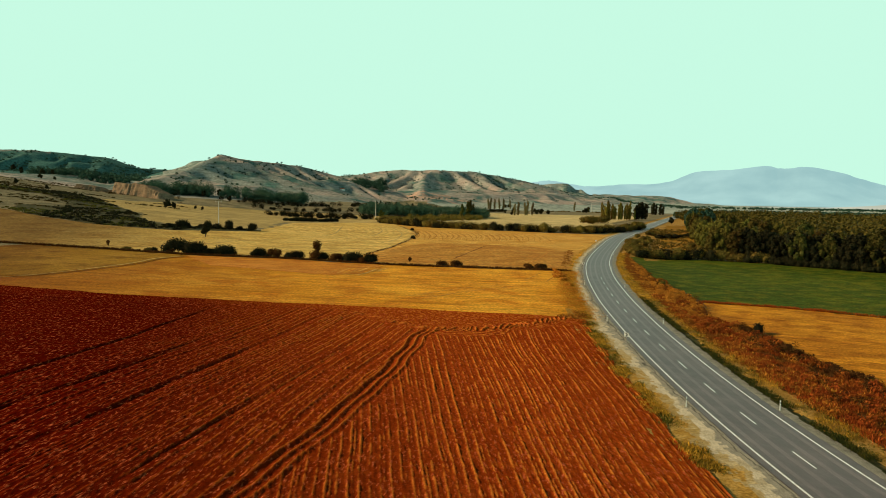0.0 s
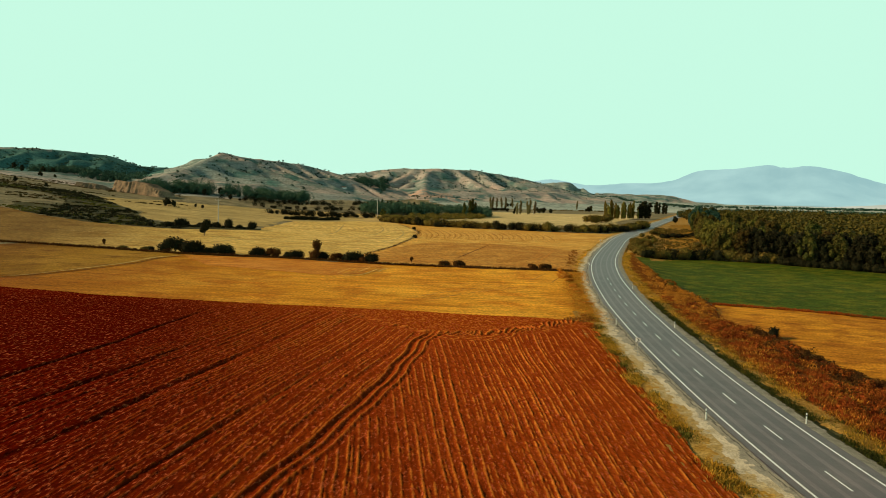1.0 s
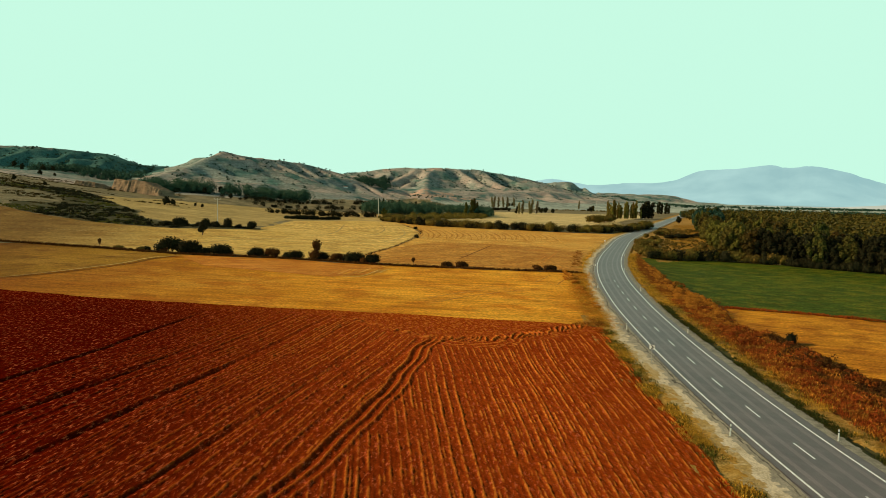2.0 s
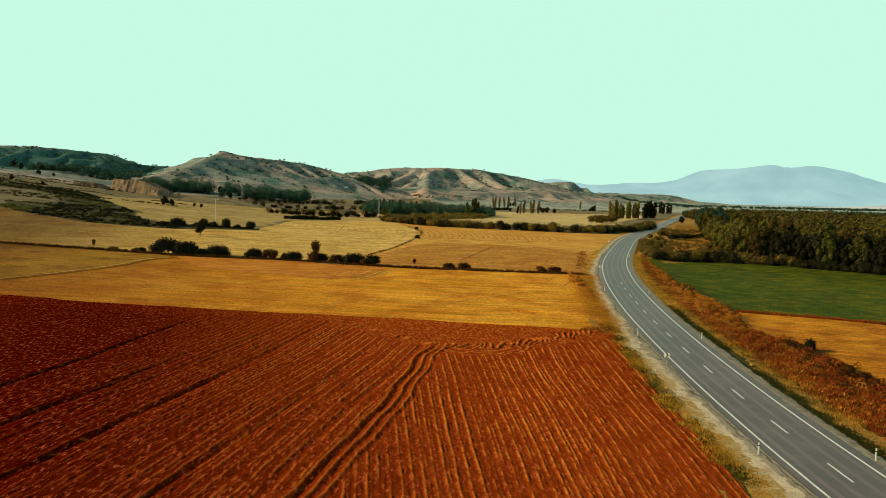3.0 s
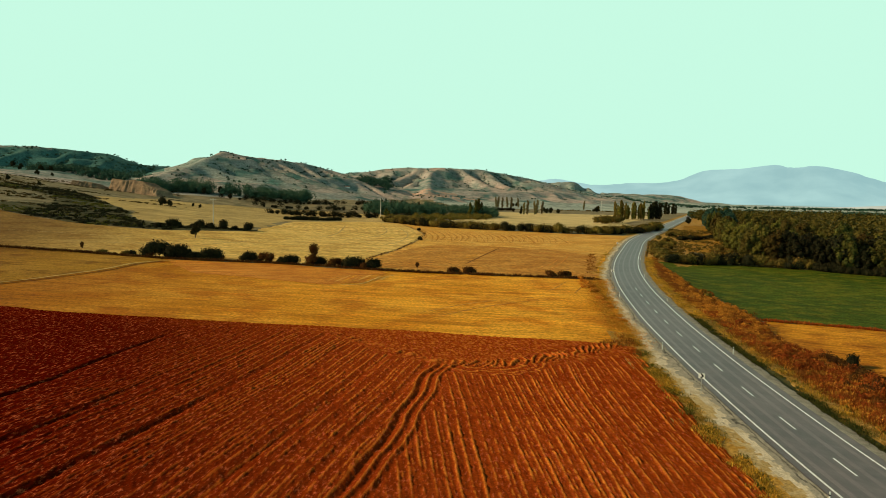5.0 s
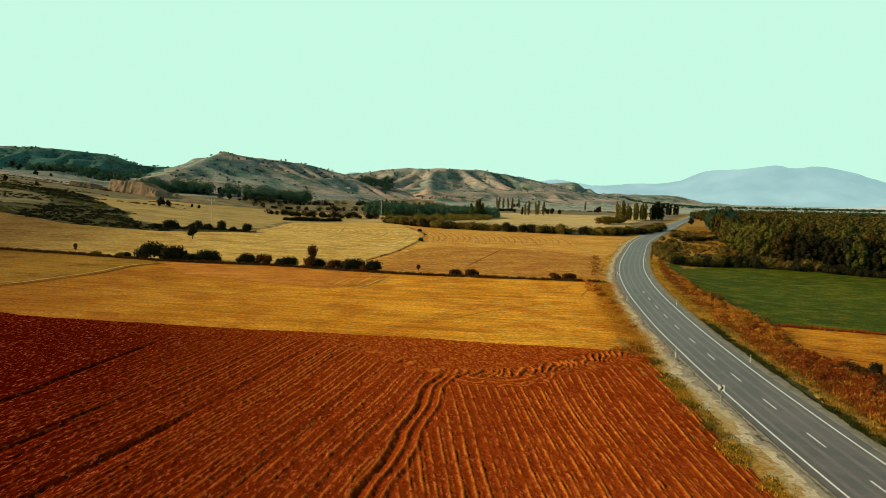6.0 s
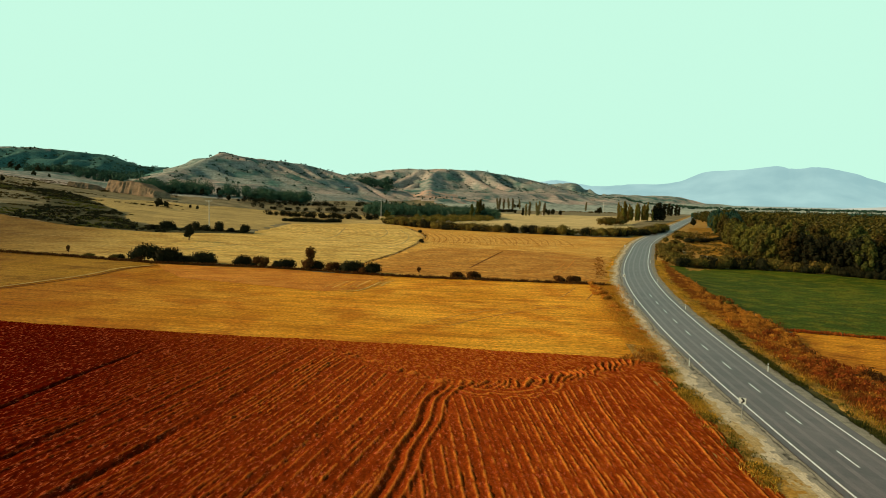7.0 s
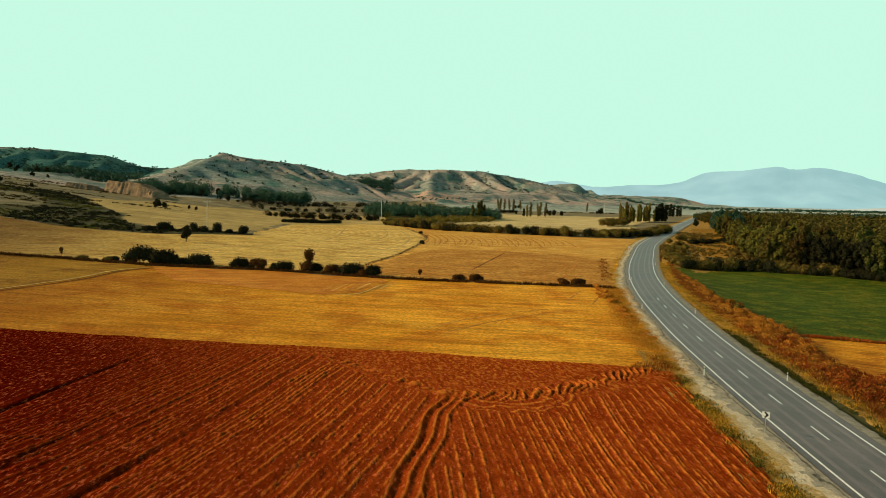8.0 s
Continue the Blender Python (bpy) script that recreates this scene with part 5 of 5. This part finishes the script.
# rows between the mown fields
u = rng.random(150)
row = rng.integers(0, 3, 150)
mass("border_trees", np.choose(row, [-20 + 190 * u, 10 + 150 * u, 20 + 90 * u]) + rng.uniform(-3, 3, 150), np.choose(row, [735 + 60 * u, 690 + 25 * u, 612 - 14 * u]) + rng.uniform(-5, 5, 150),
     rng.uniform(1.4, 7.0, 150), 230, 0.55, "leaf_dark", "dark field-border trees below the hills", 0.62)
t = rng.random(170)
mass("meadow_growth", 116 + 105 * t + rng.uniform(-8, 8, 170), 548 + 62 * t + rng.uniform(-14, 42, 170), rng.uniform(1.6, 5.5, 170), 170, 0.5, "leaf_hedge", "olive bushes between the hedge and the grove", 0.6)
t = rng.random(60)
mass("field_hedge", 328 + 52 * t + rng.uniform(-3, 3, 60), 938 + 24 * t + rng.uniform(-5, 5, 60), rng.uniform(1.5, 4.5, 60), 120, 0.7, "leaf_dark", "dark hedge across the pale valley field", 0.7)
t = rng.random(60)
mass("field_hedge.001", 470 + 130 * t + rng.uniform(-4, 4, 60), 1010 - 95 * t + rng.uniform(-4, 4, 60), rng.uniform(0.8, 2.6, 60), 90, 0.6, "leaf_hedge", "thin hedge across the pale valley field", 0.9)
u, v = rng.random(190), rng.random(190)
mass("valley_grove", 112 + 128 * u + 10 * v, 655 - 25 * u + 70 * v, rng.uniform(6, 12.5, 190), 280, 0.85, "leaf_grove", "dense blue-green grove on the valley floor", 0.34)
u = np.r_[rng.random(66) * 0.40, 0.45 + rng.random(54) * 0.48]
mass("hill_foot_grove", -104 + 184 * u + rng.uniform(-4, 4, 120), 785 + 10 * u + rng.uniform(-14, 22, 120), rng.uniform(5, 16, 120), 380, 0.95, "leaf_grove", "dark grove at the foot of the hill", 0.42)
# scrub in the gullies and along the crests
hx, hy = [], []
for k in range(620):
    pts, w = RIDGES[int(rng.choice((0, 0, 1, 2, 2)))]
    i = int(rng.integers(0, len(pts) - 1))
    f = rng.random()
    off = float(rng.choice((12, 30, 60, 90, 120, 160, 210))) * rng.uniform(0.6, 1.2)
    hx.append(pts[i][0] + f * (pts[i + 1][0] - pts[i][0]) + rng.uniform(-10, 10)), hy.append(pts[i][1] + f * (pts[i + 1][1] - pts[i][1]) - off)
mass("hill_scrub", hx, hy, rng.uniform(1.0, 4.2, 620), 30, 1.1, "leaf_teal", "scattered dark scrub on the hillsides", 0.6)
# low dark growth added along the gullies to stand in for their teal shade
qx, qy = rng.uniform(-560, 1250, 26000), rng.uniform(1000, 2150, 26000)
high, folds = hills(qx, qy, True)
ok = (high > 14) & (folds + 0.7 * (fbm(qx / 40, qy / 60, 3, 97) - 0.5) > 0.26 + 0.25 * rng.random(26000)) & (qy > 1000 + 0.35 * np.abs(qx))
mass("gully_scrub", qx[ok], qy[ok], rng.uniform(0.8, 3.0, int(ok.sum())), 9, 1.7, "leaf_teal", "dark low scrub standing in for shade in the hill gullies", 1.2)
u = rng.random(160)
mass("gully_trees", 235 + 60 * u + rng.uniform(-30, 30, 160), 1330 + 260 * u + rng.uniform(-20, 20, 160), rng.uniform(6, 13, 160), 110, 1.5, "leaf_teal", "dense trees filling the gully between the hills", 0.5)
u = rng.random(130) ** 0.7
mass("valley_trees", -290 + 165 * u + rng.uniform(-10, 10, 130), 1060 - 120 * u + rng.uniform(-25, 60, 130), rng.uniform(4, 12, 130), 120, 1.3, "leaf_teal", "dark trees filling the side valley", 0.5)
woods("far_woods", [(439, 605), (490, 690), (640, 640), (700, 490), (420, 330), (290, 215), (262, 245), (305, 330), (420, 470)], 7.2, 10.5, 62, 1.3, "leaf_olive", "wide olive green woods beyond the green field")
woods("far_woods.001", [(490, 690), (520, 738), (640, 870), (800, 960), (1000, 880), (1100, 780), (800, 560), (700, 490), (640, 640)], 8.5, 6.5, 24, 2.2, "leaf_teal", "blue-green woods fading into the distance")


def tufts(name, places, h, blades, mat, label, spread=0.5, seed=3):
    """Grass and weeds: upright blades in clumps, as one object."""
    rnd = np.random.default_rng(seed)
    x, y = places[:, 0], places[:, 1]
    n = len(x)
    bx = np.repeat(x, blades) + rnd.normal(0, spread * 0.4, n * blades)
    by = np.repeat(y, blades) + rnd.normal(0, spread * 0.4, n * blades)
    bz = lie(bx, by) + 0.12
    hh = np.repeat(h * rnd.uniform(0.5, 1.4, n), blades) * rnd.uniform(0.6, 1.1, n * blades)
    a = rnd.uniform(0, 2 * math.pi, n * blades)
    w = hh * rnd.uniform(0.07, 0.18, n * blades)
    lx, ly = rnd.normal(0, 0.35, n * blades) * hh, rnd.normal(0, 0.35, n * blades) * hh
    p0 = np.stack([bx - np.cos(a) * w, by - np.sin(a) * w, bz], 1)
    p1 = np.stack([bx + np.cos(a) * w, by + np.sin(a) * w, bz], 1)
    p2 = np.stack([bx + lx + np.cos(a) * w * 0.8, by + ly + np.sin(a) * w * 0.8, bz + hh * 0.85], 1)
    p3 = np.stack([bx + lx * 1.2 - np.cos(a) * w * 0.3, by + ly * 1.2 - np.sin(a) * w * 0.3, bz + hh], 1)
    co = np.stack([p0, p1, p2, p3], 1).reshape(-1, 3)
    return tagged(new(name, quad_mesh(name, co, M[mat])), label, "grass", kind="stuff")


def along_road(n, off_a, off_b, s0, s1, seed, bias=1.0, least=0.44):
    rnd = np.random.default_rng(seed)
    s = s0 + (s1 - s0) * rnd.random(n) ** bias
    o = rnd.uniform(off_a, off_b, n)
    s, o = (v[o < np.interp(s, [134, 147, 157, 165, 172, 182, 206, 221, 247, 278, 311], [22.4, 20.6, 20.2, 19.0, 18.2, 16.2, 19.6, 17.0, 14.2, 12.8, 9.5])] for v in (s, o))
    o = o + np.sign(o) * (width_at(s) - 3.25)
    cx, cy = np.interp(s, ROAD_LEN, ROAD[:, 0]), np.interp(s, ROAD_LEN, ROAD[:, 1])
    dx, dy = np.interp(s, ROAD_LEN, ROAD_DIR[:, 0]), np.interp(s, ROAD_LEN, ROAD_DIR[:, 1])
    p = np.stack([cx + dy * o, cy - dx * o], 1)
    return p[fbm(p[:, 0] / 3.5, p[:, 1] / 3.5, 3, seed) > least]


def along_line(pts, n, spread, seed):
    rnd = np.random.default_rng(seed)
    c = spline(pts, 20)
    k = rnd.integers(0, len(c) - 1, n)
    return c[k] + (c[k + 1] - c[k]) * rnd.random((n, 1)) + rnd.normal(0, spread, (n, 2))


tufts("verge_grass", along_road(3800, -9.5, -7.4, 60, 176, 101, 1.0, 0.53), 0.25, 8, "leaf_straw", "dry yellow grass tufts on the verge", 0.7)
tufts("verge_grass.002", along_road(3000, -8.6, -6.6, 170, 340, 131, 1.0, 0.52), 0.22, 8, "leaf_straw", "dry yellow grass tufts on the verge", 0.8)
tufts("verge_grass.001", along_road(2000, -9.4, -7.1, 60, 176, 121, 1.0, 0.53), 0.24, 8, "leaf_moss", "olive green grass clumps on the verge", 0.8)
dry = along_line([(130, 250), (112, 217), (98, 191)], 130, 0.8, 141)
tufts("edge_weeds", dry, 0.42, 7, "leaf_rust", "brown weeds along the end of the ochre field", 0.7)
tufts("shoulder_grass", along_road(900, -6.9, -4.6, 60, 330, 142, 1.0, 0.52), 0.12, 7, "leaf_moss", "green weeds in the gravel shoulder", 0.8)
tufts("shoulder_weeds", along_road(1500, -7.0, -5.2, 60, 330, 102), 0.10, 7, "leaf_straw", "sparse weeds on the gravel shoulder", 0.6)
tufts("ditch_grass", along_road(3200, 5.5, 6.8, 60, 200, 107, 1.0, 0.36), 0.22, 8, "leaf_ditch", "dark green grass in the roadside ditch", 0.6)
tufts("bank_grass", along_road(5200, 6.9, 9.6, 60, 330, 103, 1.0, 0.5), 0.22, 8, "leaf_straw", "dry grass on the upper road bank", 0.7)
tufts("bank_weeds", along_road(13000, 9.2, 23.0, 60, 205, 104), 0.36, 9, "leaf_red", "crimson weeds covering the road bank", 0.9)
tufts("bank_weeds.001", along_road(15000, 8.4, 17.5, 130, 330, 108, 1.0, 0.4), 0.30, 8, "leaf_rust", "rusty weeds covering the road bank", 0.9)
tufts("bank_grass.002", along_road(2600, 5.6, 8.6, 192, 330, 127, 1.0, 0.42), 0.22, 8, "leaf_straw", "dry golden grass beside the bend", 0.7)
tufts("bank_grass.001", along_road(2400, 6.6, 9.2, 60, 330, 123, 1.0, 0.50), 0.20, 8, "leaf_moss", "olive green grass on the upper road bank", 0.7)
p = along_road(560, 10.5, 18.0, 176, 320, 161, 1.0, 0.42)
mass("bank_scrub.002", p[:, 0], p[:, 1], rng.uniform(0.4, 1.25, len(p)), 120, 0.12, "leaf_gold", "golden orange dry shrubs on the road bank", 0.55)
p = along_road(260, 9.5, 18.0, 120, 320, 105)
mass("bank_scrub", p[:, 0], p[:, 1], rng.uniform(0.35, 1.15, len(p)), 90, 0.12, "leaf_rust", "low rusty orange scrub on the road bank", 0.75)
tufts("bank_grass.003", along_road(5200, 8.8, 18.5, 60, 240, 133, 1.0, 0.5), 0.38, 8, "leaf_gold", "golden orange dry grass among the bank's weeds", 0.9)
p = along_road(380, 10.5, 22.5, 60, 196, 109, 1.0, 0.38)
mass("bank_scrub.001", p[:, 0], p[:, 1], rng.uniform(0.3, 1.4, len(p)), 110, 0.17, "leaf_red", "low crimson scrub on the road bank", 0.75)
p = along_road(620, 13.5, 22.0, 60, 300, 106, 1.6, 0.5)
mass("bank_thorn", p[:, 0], p[:, 1], rng.uniform(0.4, 1.3, len(p)), 80, 0.15, "leaf_brown", "dark thorny scrub on the road bank", 0.9)
p = along_line([(87, 99), (84.6, 92), (82.2, 83.7), (79.2, 75), (77.6, 69), (76.2, 62), (73, 50)], 240, 0.8, 151)
mass("bank_thorn.001", p[:, 0], p[:, 1], rng.uniform(0.35, 1.0, len(p)), 70, 0.15, "leaf_brown", "dark thorny scrub at the top of the road bank", 0.9)
# scrub on the terraced bank
SCRUB = [(-200, 560), (-149, 517), (-131, 522), (-107, 487), (-97, 430), (-112, 412), (-112, 385), (-88, 353), (-62, 333), (-28, 327), (6, 349), (8, 360), (-30, 352), (-46, 370), (-54, 410), (-75, 470), (-125, 600)]
qx, qy = rng.uniform(-200, 10, 5200), rng.uniform(325, 600, 5200)
ok = inside(qx, qy, SCRUB) & (fbm(qx / 26, qy / 16, 3, 19) > 0.47)
mass("bank_bushes", qx[ok], qy[ok], rng.uniform(0.4, 1.4, int(ok.sum())), 30, 0.55, "leaf_dark", "low dark scrub on the terraced bank", 1.4)
ok = inside(qx + 3, qy + 2, SCRUB) & (fbm(qx / 26, qy / 16, 3, 23) > 0.52)
mass("bank_bushes.001", qx[ok], qy[ok], rng.uniform(0.4, 1.1, int(ok.sum())), 26, 0.5, "leaf_olive", "low olive scrub on the terraced bank", 1.4)
ROUGH = [(163, 247), (190, 288), (232, 350), (292, 441), (325, 440), (280, 362), (246, 312), (221, 274), (198, 247)]
qx, qy = rng.uniform(170, 330, 3200), rng.uniform(240, 440, 3200)
ok = inside(qx, qy, ROUGH) & (fbm(qx / 12, qy / 9, 3, 29) > 0.5)
mass("rough_growth", qx[ok], qy[ok], rng.uniform(0.4, 1.5, int(ok.sum())), 26, 0.4, "leaf_hedge", "golden rough growth between road and woods", 1.1)
u = rng.random(420)
mass("far_tree_line", 1050 + 900 * u + rng.uniform(-60, 60, 420), 1750 - 350 * u + rng.uniform(-160, 160, 420), rng.uniform(3, 7, 420), 26, 2.4, "leaf_teal", "hazy line of trees on the far plain", 0.9)


tufts("border_weeds", along_line([(-90, 243), (-64, 237.5), (-40, 230), (-17, 220.5), (14, 214.5), (44, 199.5), (66, 191), (94.5, 179.5)], 2600, 0.7, 111), 0.5, 8, "leaf_brown", "dark rusty weeds along the field border", 0.7)
tufts("track_weeds", along_line([(33, 211), (43, 236), (60, 272), (79, 322), (98, 381), (104, 440)], 420, 0.5, 112), 0.32, 7, "leaf_brown", "dry weeds along the curved field border", 0.8)
tufts("corner_weeds", along_line([(60, 105), (68, 124), (78, 147), (88, 166), (96, 180)], 1900, 1.8, 113), 0.22, 8, "leaf_straw", "rough dry grass at the field corner", 0.8)
tufts("corner_weeds.002", along_line([(60, 105), (68, 124), (78, 147), (88, 166), (96, 180)], 1700, 1.5, 117), 0.26, 8, "leaf_gold", "golden orange dry weeds at the field corner", 0.8)
tufts("corner_weeds.001", along_line([(55.5, 106.8), (58.5, 107), (60.5, 108.5), (62, 112)], 110, 0.7, 171), 0.34, 7, "leaf_rust", "dark brown weeds at the corner of the ploughland", 0.7)
qx, qy = rng.uniform(-260, 20, 7000), rng.uniform(400, 800, 7000)
ok = (fbm(qx / 60, qy / 20, 3, 181) > 0.62) & (qx < -20 - 0.12 * (qy - 400)) & (rng.random(7000) < 0.75)
mass("slope_scrub", qx[ok], qy[ok], rng.uniform(0.2, 0.8, int(ok.sum())), 26, 0.45, "leaf_olive", "low grey-olive scrub on the dry slope", 2.6)
tufts("green_border_weeds", along_line([(99.9, 125.6), (108.8, 118.8), (116.6, 111.4), (123.2, 102.7), (143.0, 76.6)], 700, 0.3, 114), 0.4, 7, "leaf_red", "rusty weeds between green crop and stubble", 0.6)

# ---- rock ----


def cliff(name, a, b, height, label):
    """A weathered, fluted face of soft rock between two points."""
    u, v = np.meshgrid(np.linspace(0, 1, 90), np.linspace(0, 1, 22))
    d = np.array(b, float) - np.array(a, float)
    nrm = np.array([d[1], -d[0]]) / np.hypot(*d)
    top = height * smooth(0.0, 0.07, u) * (1 - 0.5 * smooth(0.55, 1.0, u)) * (1 - smooth(0.93, 1.0, u)) * (0.88 + 0.24 * vnoise(u * 9, u * 0, 5))
    out = (1 - v) ** 1.5 * 5 + 2.2 * np.abs(2 * vnoise(u * 22, v * 1.5, 6) - 1) + 1.0 * fbm(u * 60, v * 10, 3, 8)
    x, y = a[0] + d[0] * u + nrm[0] * out, a[1] + d[1] * u + nrm[1] * out
    back = v > 0.8
    x, y = np.where(back, x - nrm[0] * (v - 0.8) * 70, x), np.where(back, y - nrm[1] * (v - 0.8) * 70, y)
    z = lie(x, y) * 0 + lie1(*a) * (1 - u) + lie1(*b) * u - 1 + top * np.clip(v / 0.8, 0, 1) - np.where(back, (v - 0.8) * 8, 0)
    return tagged(new(name, grid_mesh(name, x, y, z, np.ones((21, 89), bool), M["rock"])), label, "cliff", kind="structure")


cliff("cliff", (-122.8, 738), (-69.9, 690), 13, "ochre fluted cliff of soft rock")
cliff("cliff.001", (-155.8, 735), (-125, 722), 6, "low ochre scarp of soft rock")
bm = bmesh.new()
for k in range(9):
    box(bm, (random.uniform(2.5, 5), random.uniform(2, 4), random.uniform(1.2, 2.6)), (random.uniform(-5, 8), random.uniform(-2, 2), random.uniform(-2.0, -0.6)), 0.5, (random.uniform(-9, 9), random.uniform(-9, 9), random.uniform(0, 90)))
rock_me = bpy.data.meshes.new("summit_rock")
bm.to_mesh(rock_me)
bm.free()
rock_me.materials.append(M["hill"])
ob = tagged(new("summit_rock", rock_me), "grey rock outcrop on the hill's summit", "rock")
ob.location = (-33, 1150, lie1(-33, 1150) + 0.1)

# ---- road furniture ----
delineator = new("delineator_post")
bm = bmesh.new()
box(bm, (0.13, 0.10, 1.25), (0, 0, 0.475), 0.03)
part("post", bm, M["white"], delineator)
bm = bmesh.new()
box(bm, (0.136, 0.106, 0.10), (0, 0, 0.84), 0.0)
part("band", bm, M["black"], delineator, "black band with reflector")
tagged(delineator, "white plastic delineator post with a dark band", "road post", "delineator posts")


def nearest_s(x, y):
    return float(ROAD_LEN[((ROAD - np.array([x, y])) ** 2).sum(1).argmin()])


first = True
for x, y in ((45.4, 56), (62.8, 102.8), (83.4, 150), (54.3, 52.6), (71.2, 98.2), (90.8, 143.2), (109.3, 181.4), (139, 231)):
    turn = beside(nearest_s(x, y), 4.8)[2]
    m = pose(x, y, -0.02, 0, 0, turn)
    if first:
        delineator.matrix_basis, first = m, False
    else:
        copy_thing(delineator, m)

chevron = new("chevron_sign")
bm = bmesh.new()
rod(bm, (0, 0, -0.3), (0, 0, 2.1), 0.04, 0.04, 10)
part("post", bm, M["steel"], chevron, "galvanised steel post")
bm = bmesh.new()
box(bm, (0.68, 0.03, 0.60), (0, -0.05, 2.0), 0.012)
panel = part("panel", bm, M["white"], chevron, "white sign panel")
bm = bmesh.new()
for sgn in (-1, 1):
    box(bm, (0.40, 0.006, 0.15), (0.04, -0.068, 2.0 + sgn * 0.115), 0, (0, sgn * 46, 0))
part("arrow", bm, M["black"], panel, "broad black chevron")
tagged(chevron, "white bend sign with a black chevron on a steel post", "road sign", "chevron signs")
for k, (x, y) in enumerate(((54.3, 82.5), (100.2, 182.5), (160.5, 284))):
    m = pose(x, y, -0.02, 0, 0, beside(nearest_s(x, y), -5)[2] - 16)
    if k == 0:
        chevron.matrix_basis = m
    else:
        copy_thing(chevron, m)

# ---- power poles ----
pole = new("power_pole")
bm = bmesh.new()
rod(bm, (0, 0, -0.5), (0, 0, 13.2), 0.26, 0.15, 10)
part("mast", bm, M["concrete"], pole, "pale concrete mast")
bm = bmesh.new()
box(bm, (3.2, 0.22, 0.24), (0, 0, 12.6), 0.03)
arm = part("crossarm", bm, M["concrete"], pole)
for sx in (-1.45, 0, 1.45):
    bm = bmesh.new()
    rod(bm, (sx, 0, 12.7), (sx, 0, 13.25), 0.09, 0.06, 8)
    part("insulator", bm, M["white"], arm)
tagged(pole, "pale concrete power pole with a crossarm", "power pole", "power poles")
for k, (x, y, sc, turn) in enumerate(((-12, 380, 1.0, 20), (116, 608, 1.3, 30), (337, 765, 1.25, 30), (585, 1070, 1.2, 30), (470, 745, 1.15, 30), (690, 1035, 1.3, 30))):
    m = pose(x, y, lie1(x, y), 0, 0, turn)
    ob = pole if k == 0 else copy_thing(pole, m)
    ob.matrix_basis = m
    ob.scale = (sc, sc, sc)

# ---- a white farmhouse in the side valley ----
house = new("farmhouse")
bm = bmesh.new()
box(bm, (13, 8, 5), (0, 0, 2.2), 0.05)
wall = part("wall", bm, M["white"], house)
bm = bmesh.new()
for sgn in (-1, 1):
    box(bm, (14, 5.0, 0.25), (0, sgn * 2.15, 5.6), 0.03, (sgn * -28, 0, 0))
part("roof", bm, M["roof"], house, "red clay tile roof")
for sx in (-4, 0, 4):
    bm = bmesh.new()
    box(bm, (1.2, 0.1, 1.4), (sx, -4.02, 2.6), 0.02)
    part("window", bm, M["black"], wall, "dark window")
tagged(house, "white farmhouse with a red roof below the hill", "house")
house.matrix_basis = pose(174, 1246, lie1(174, 1246) - 0.2, 0, 0, 15)
house.scale = (0.6, 0.6, 0.6)

# kinds that were never set are not part of the place
for root, used in list(KINDS.values()):
    if not used:
        for o in (*root.children, root):
            bpy.data.objects.remove(o)
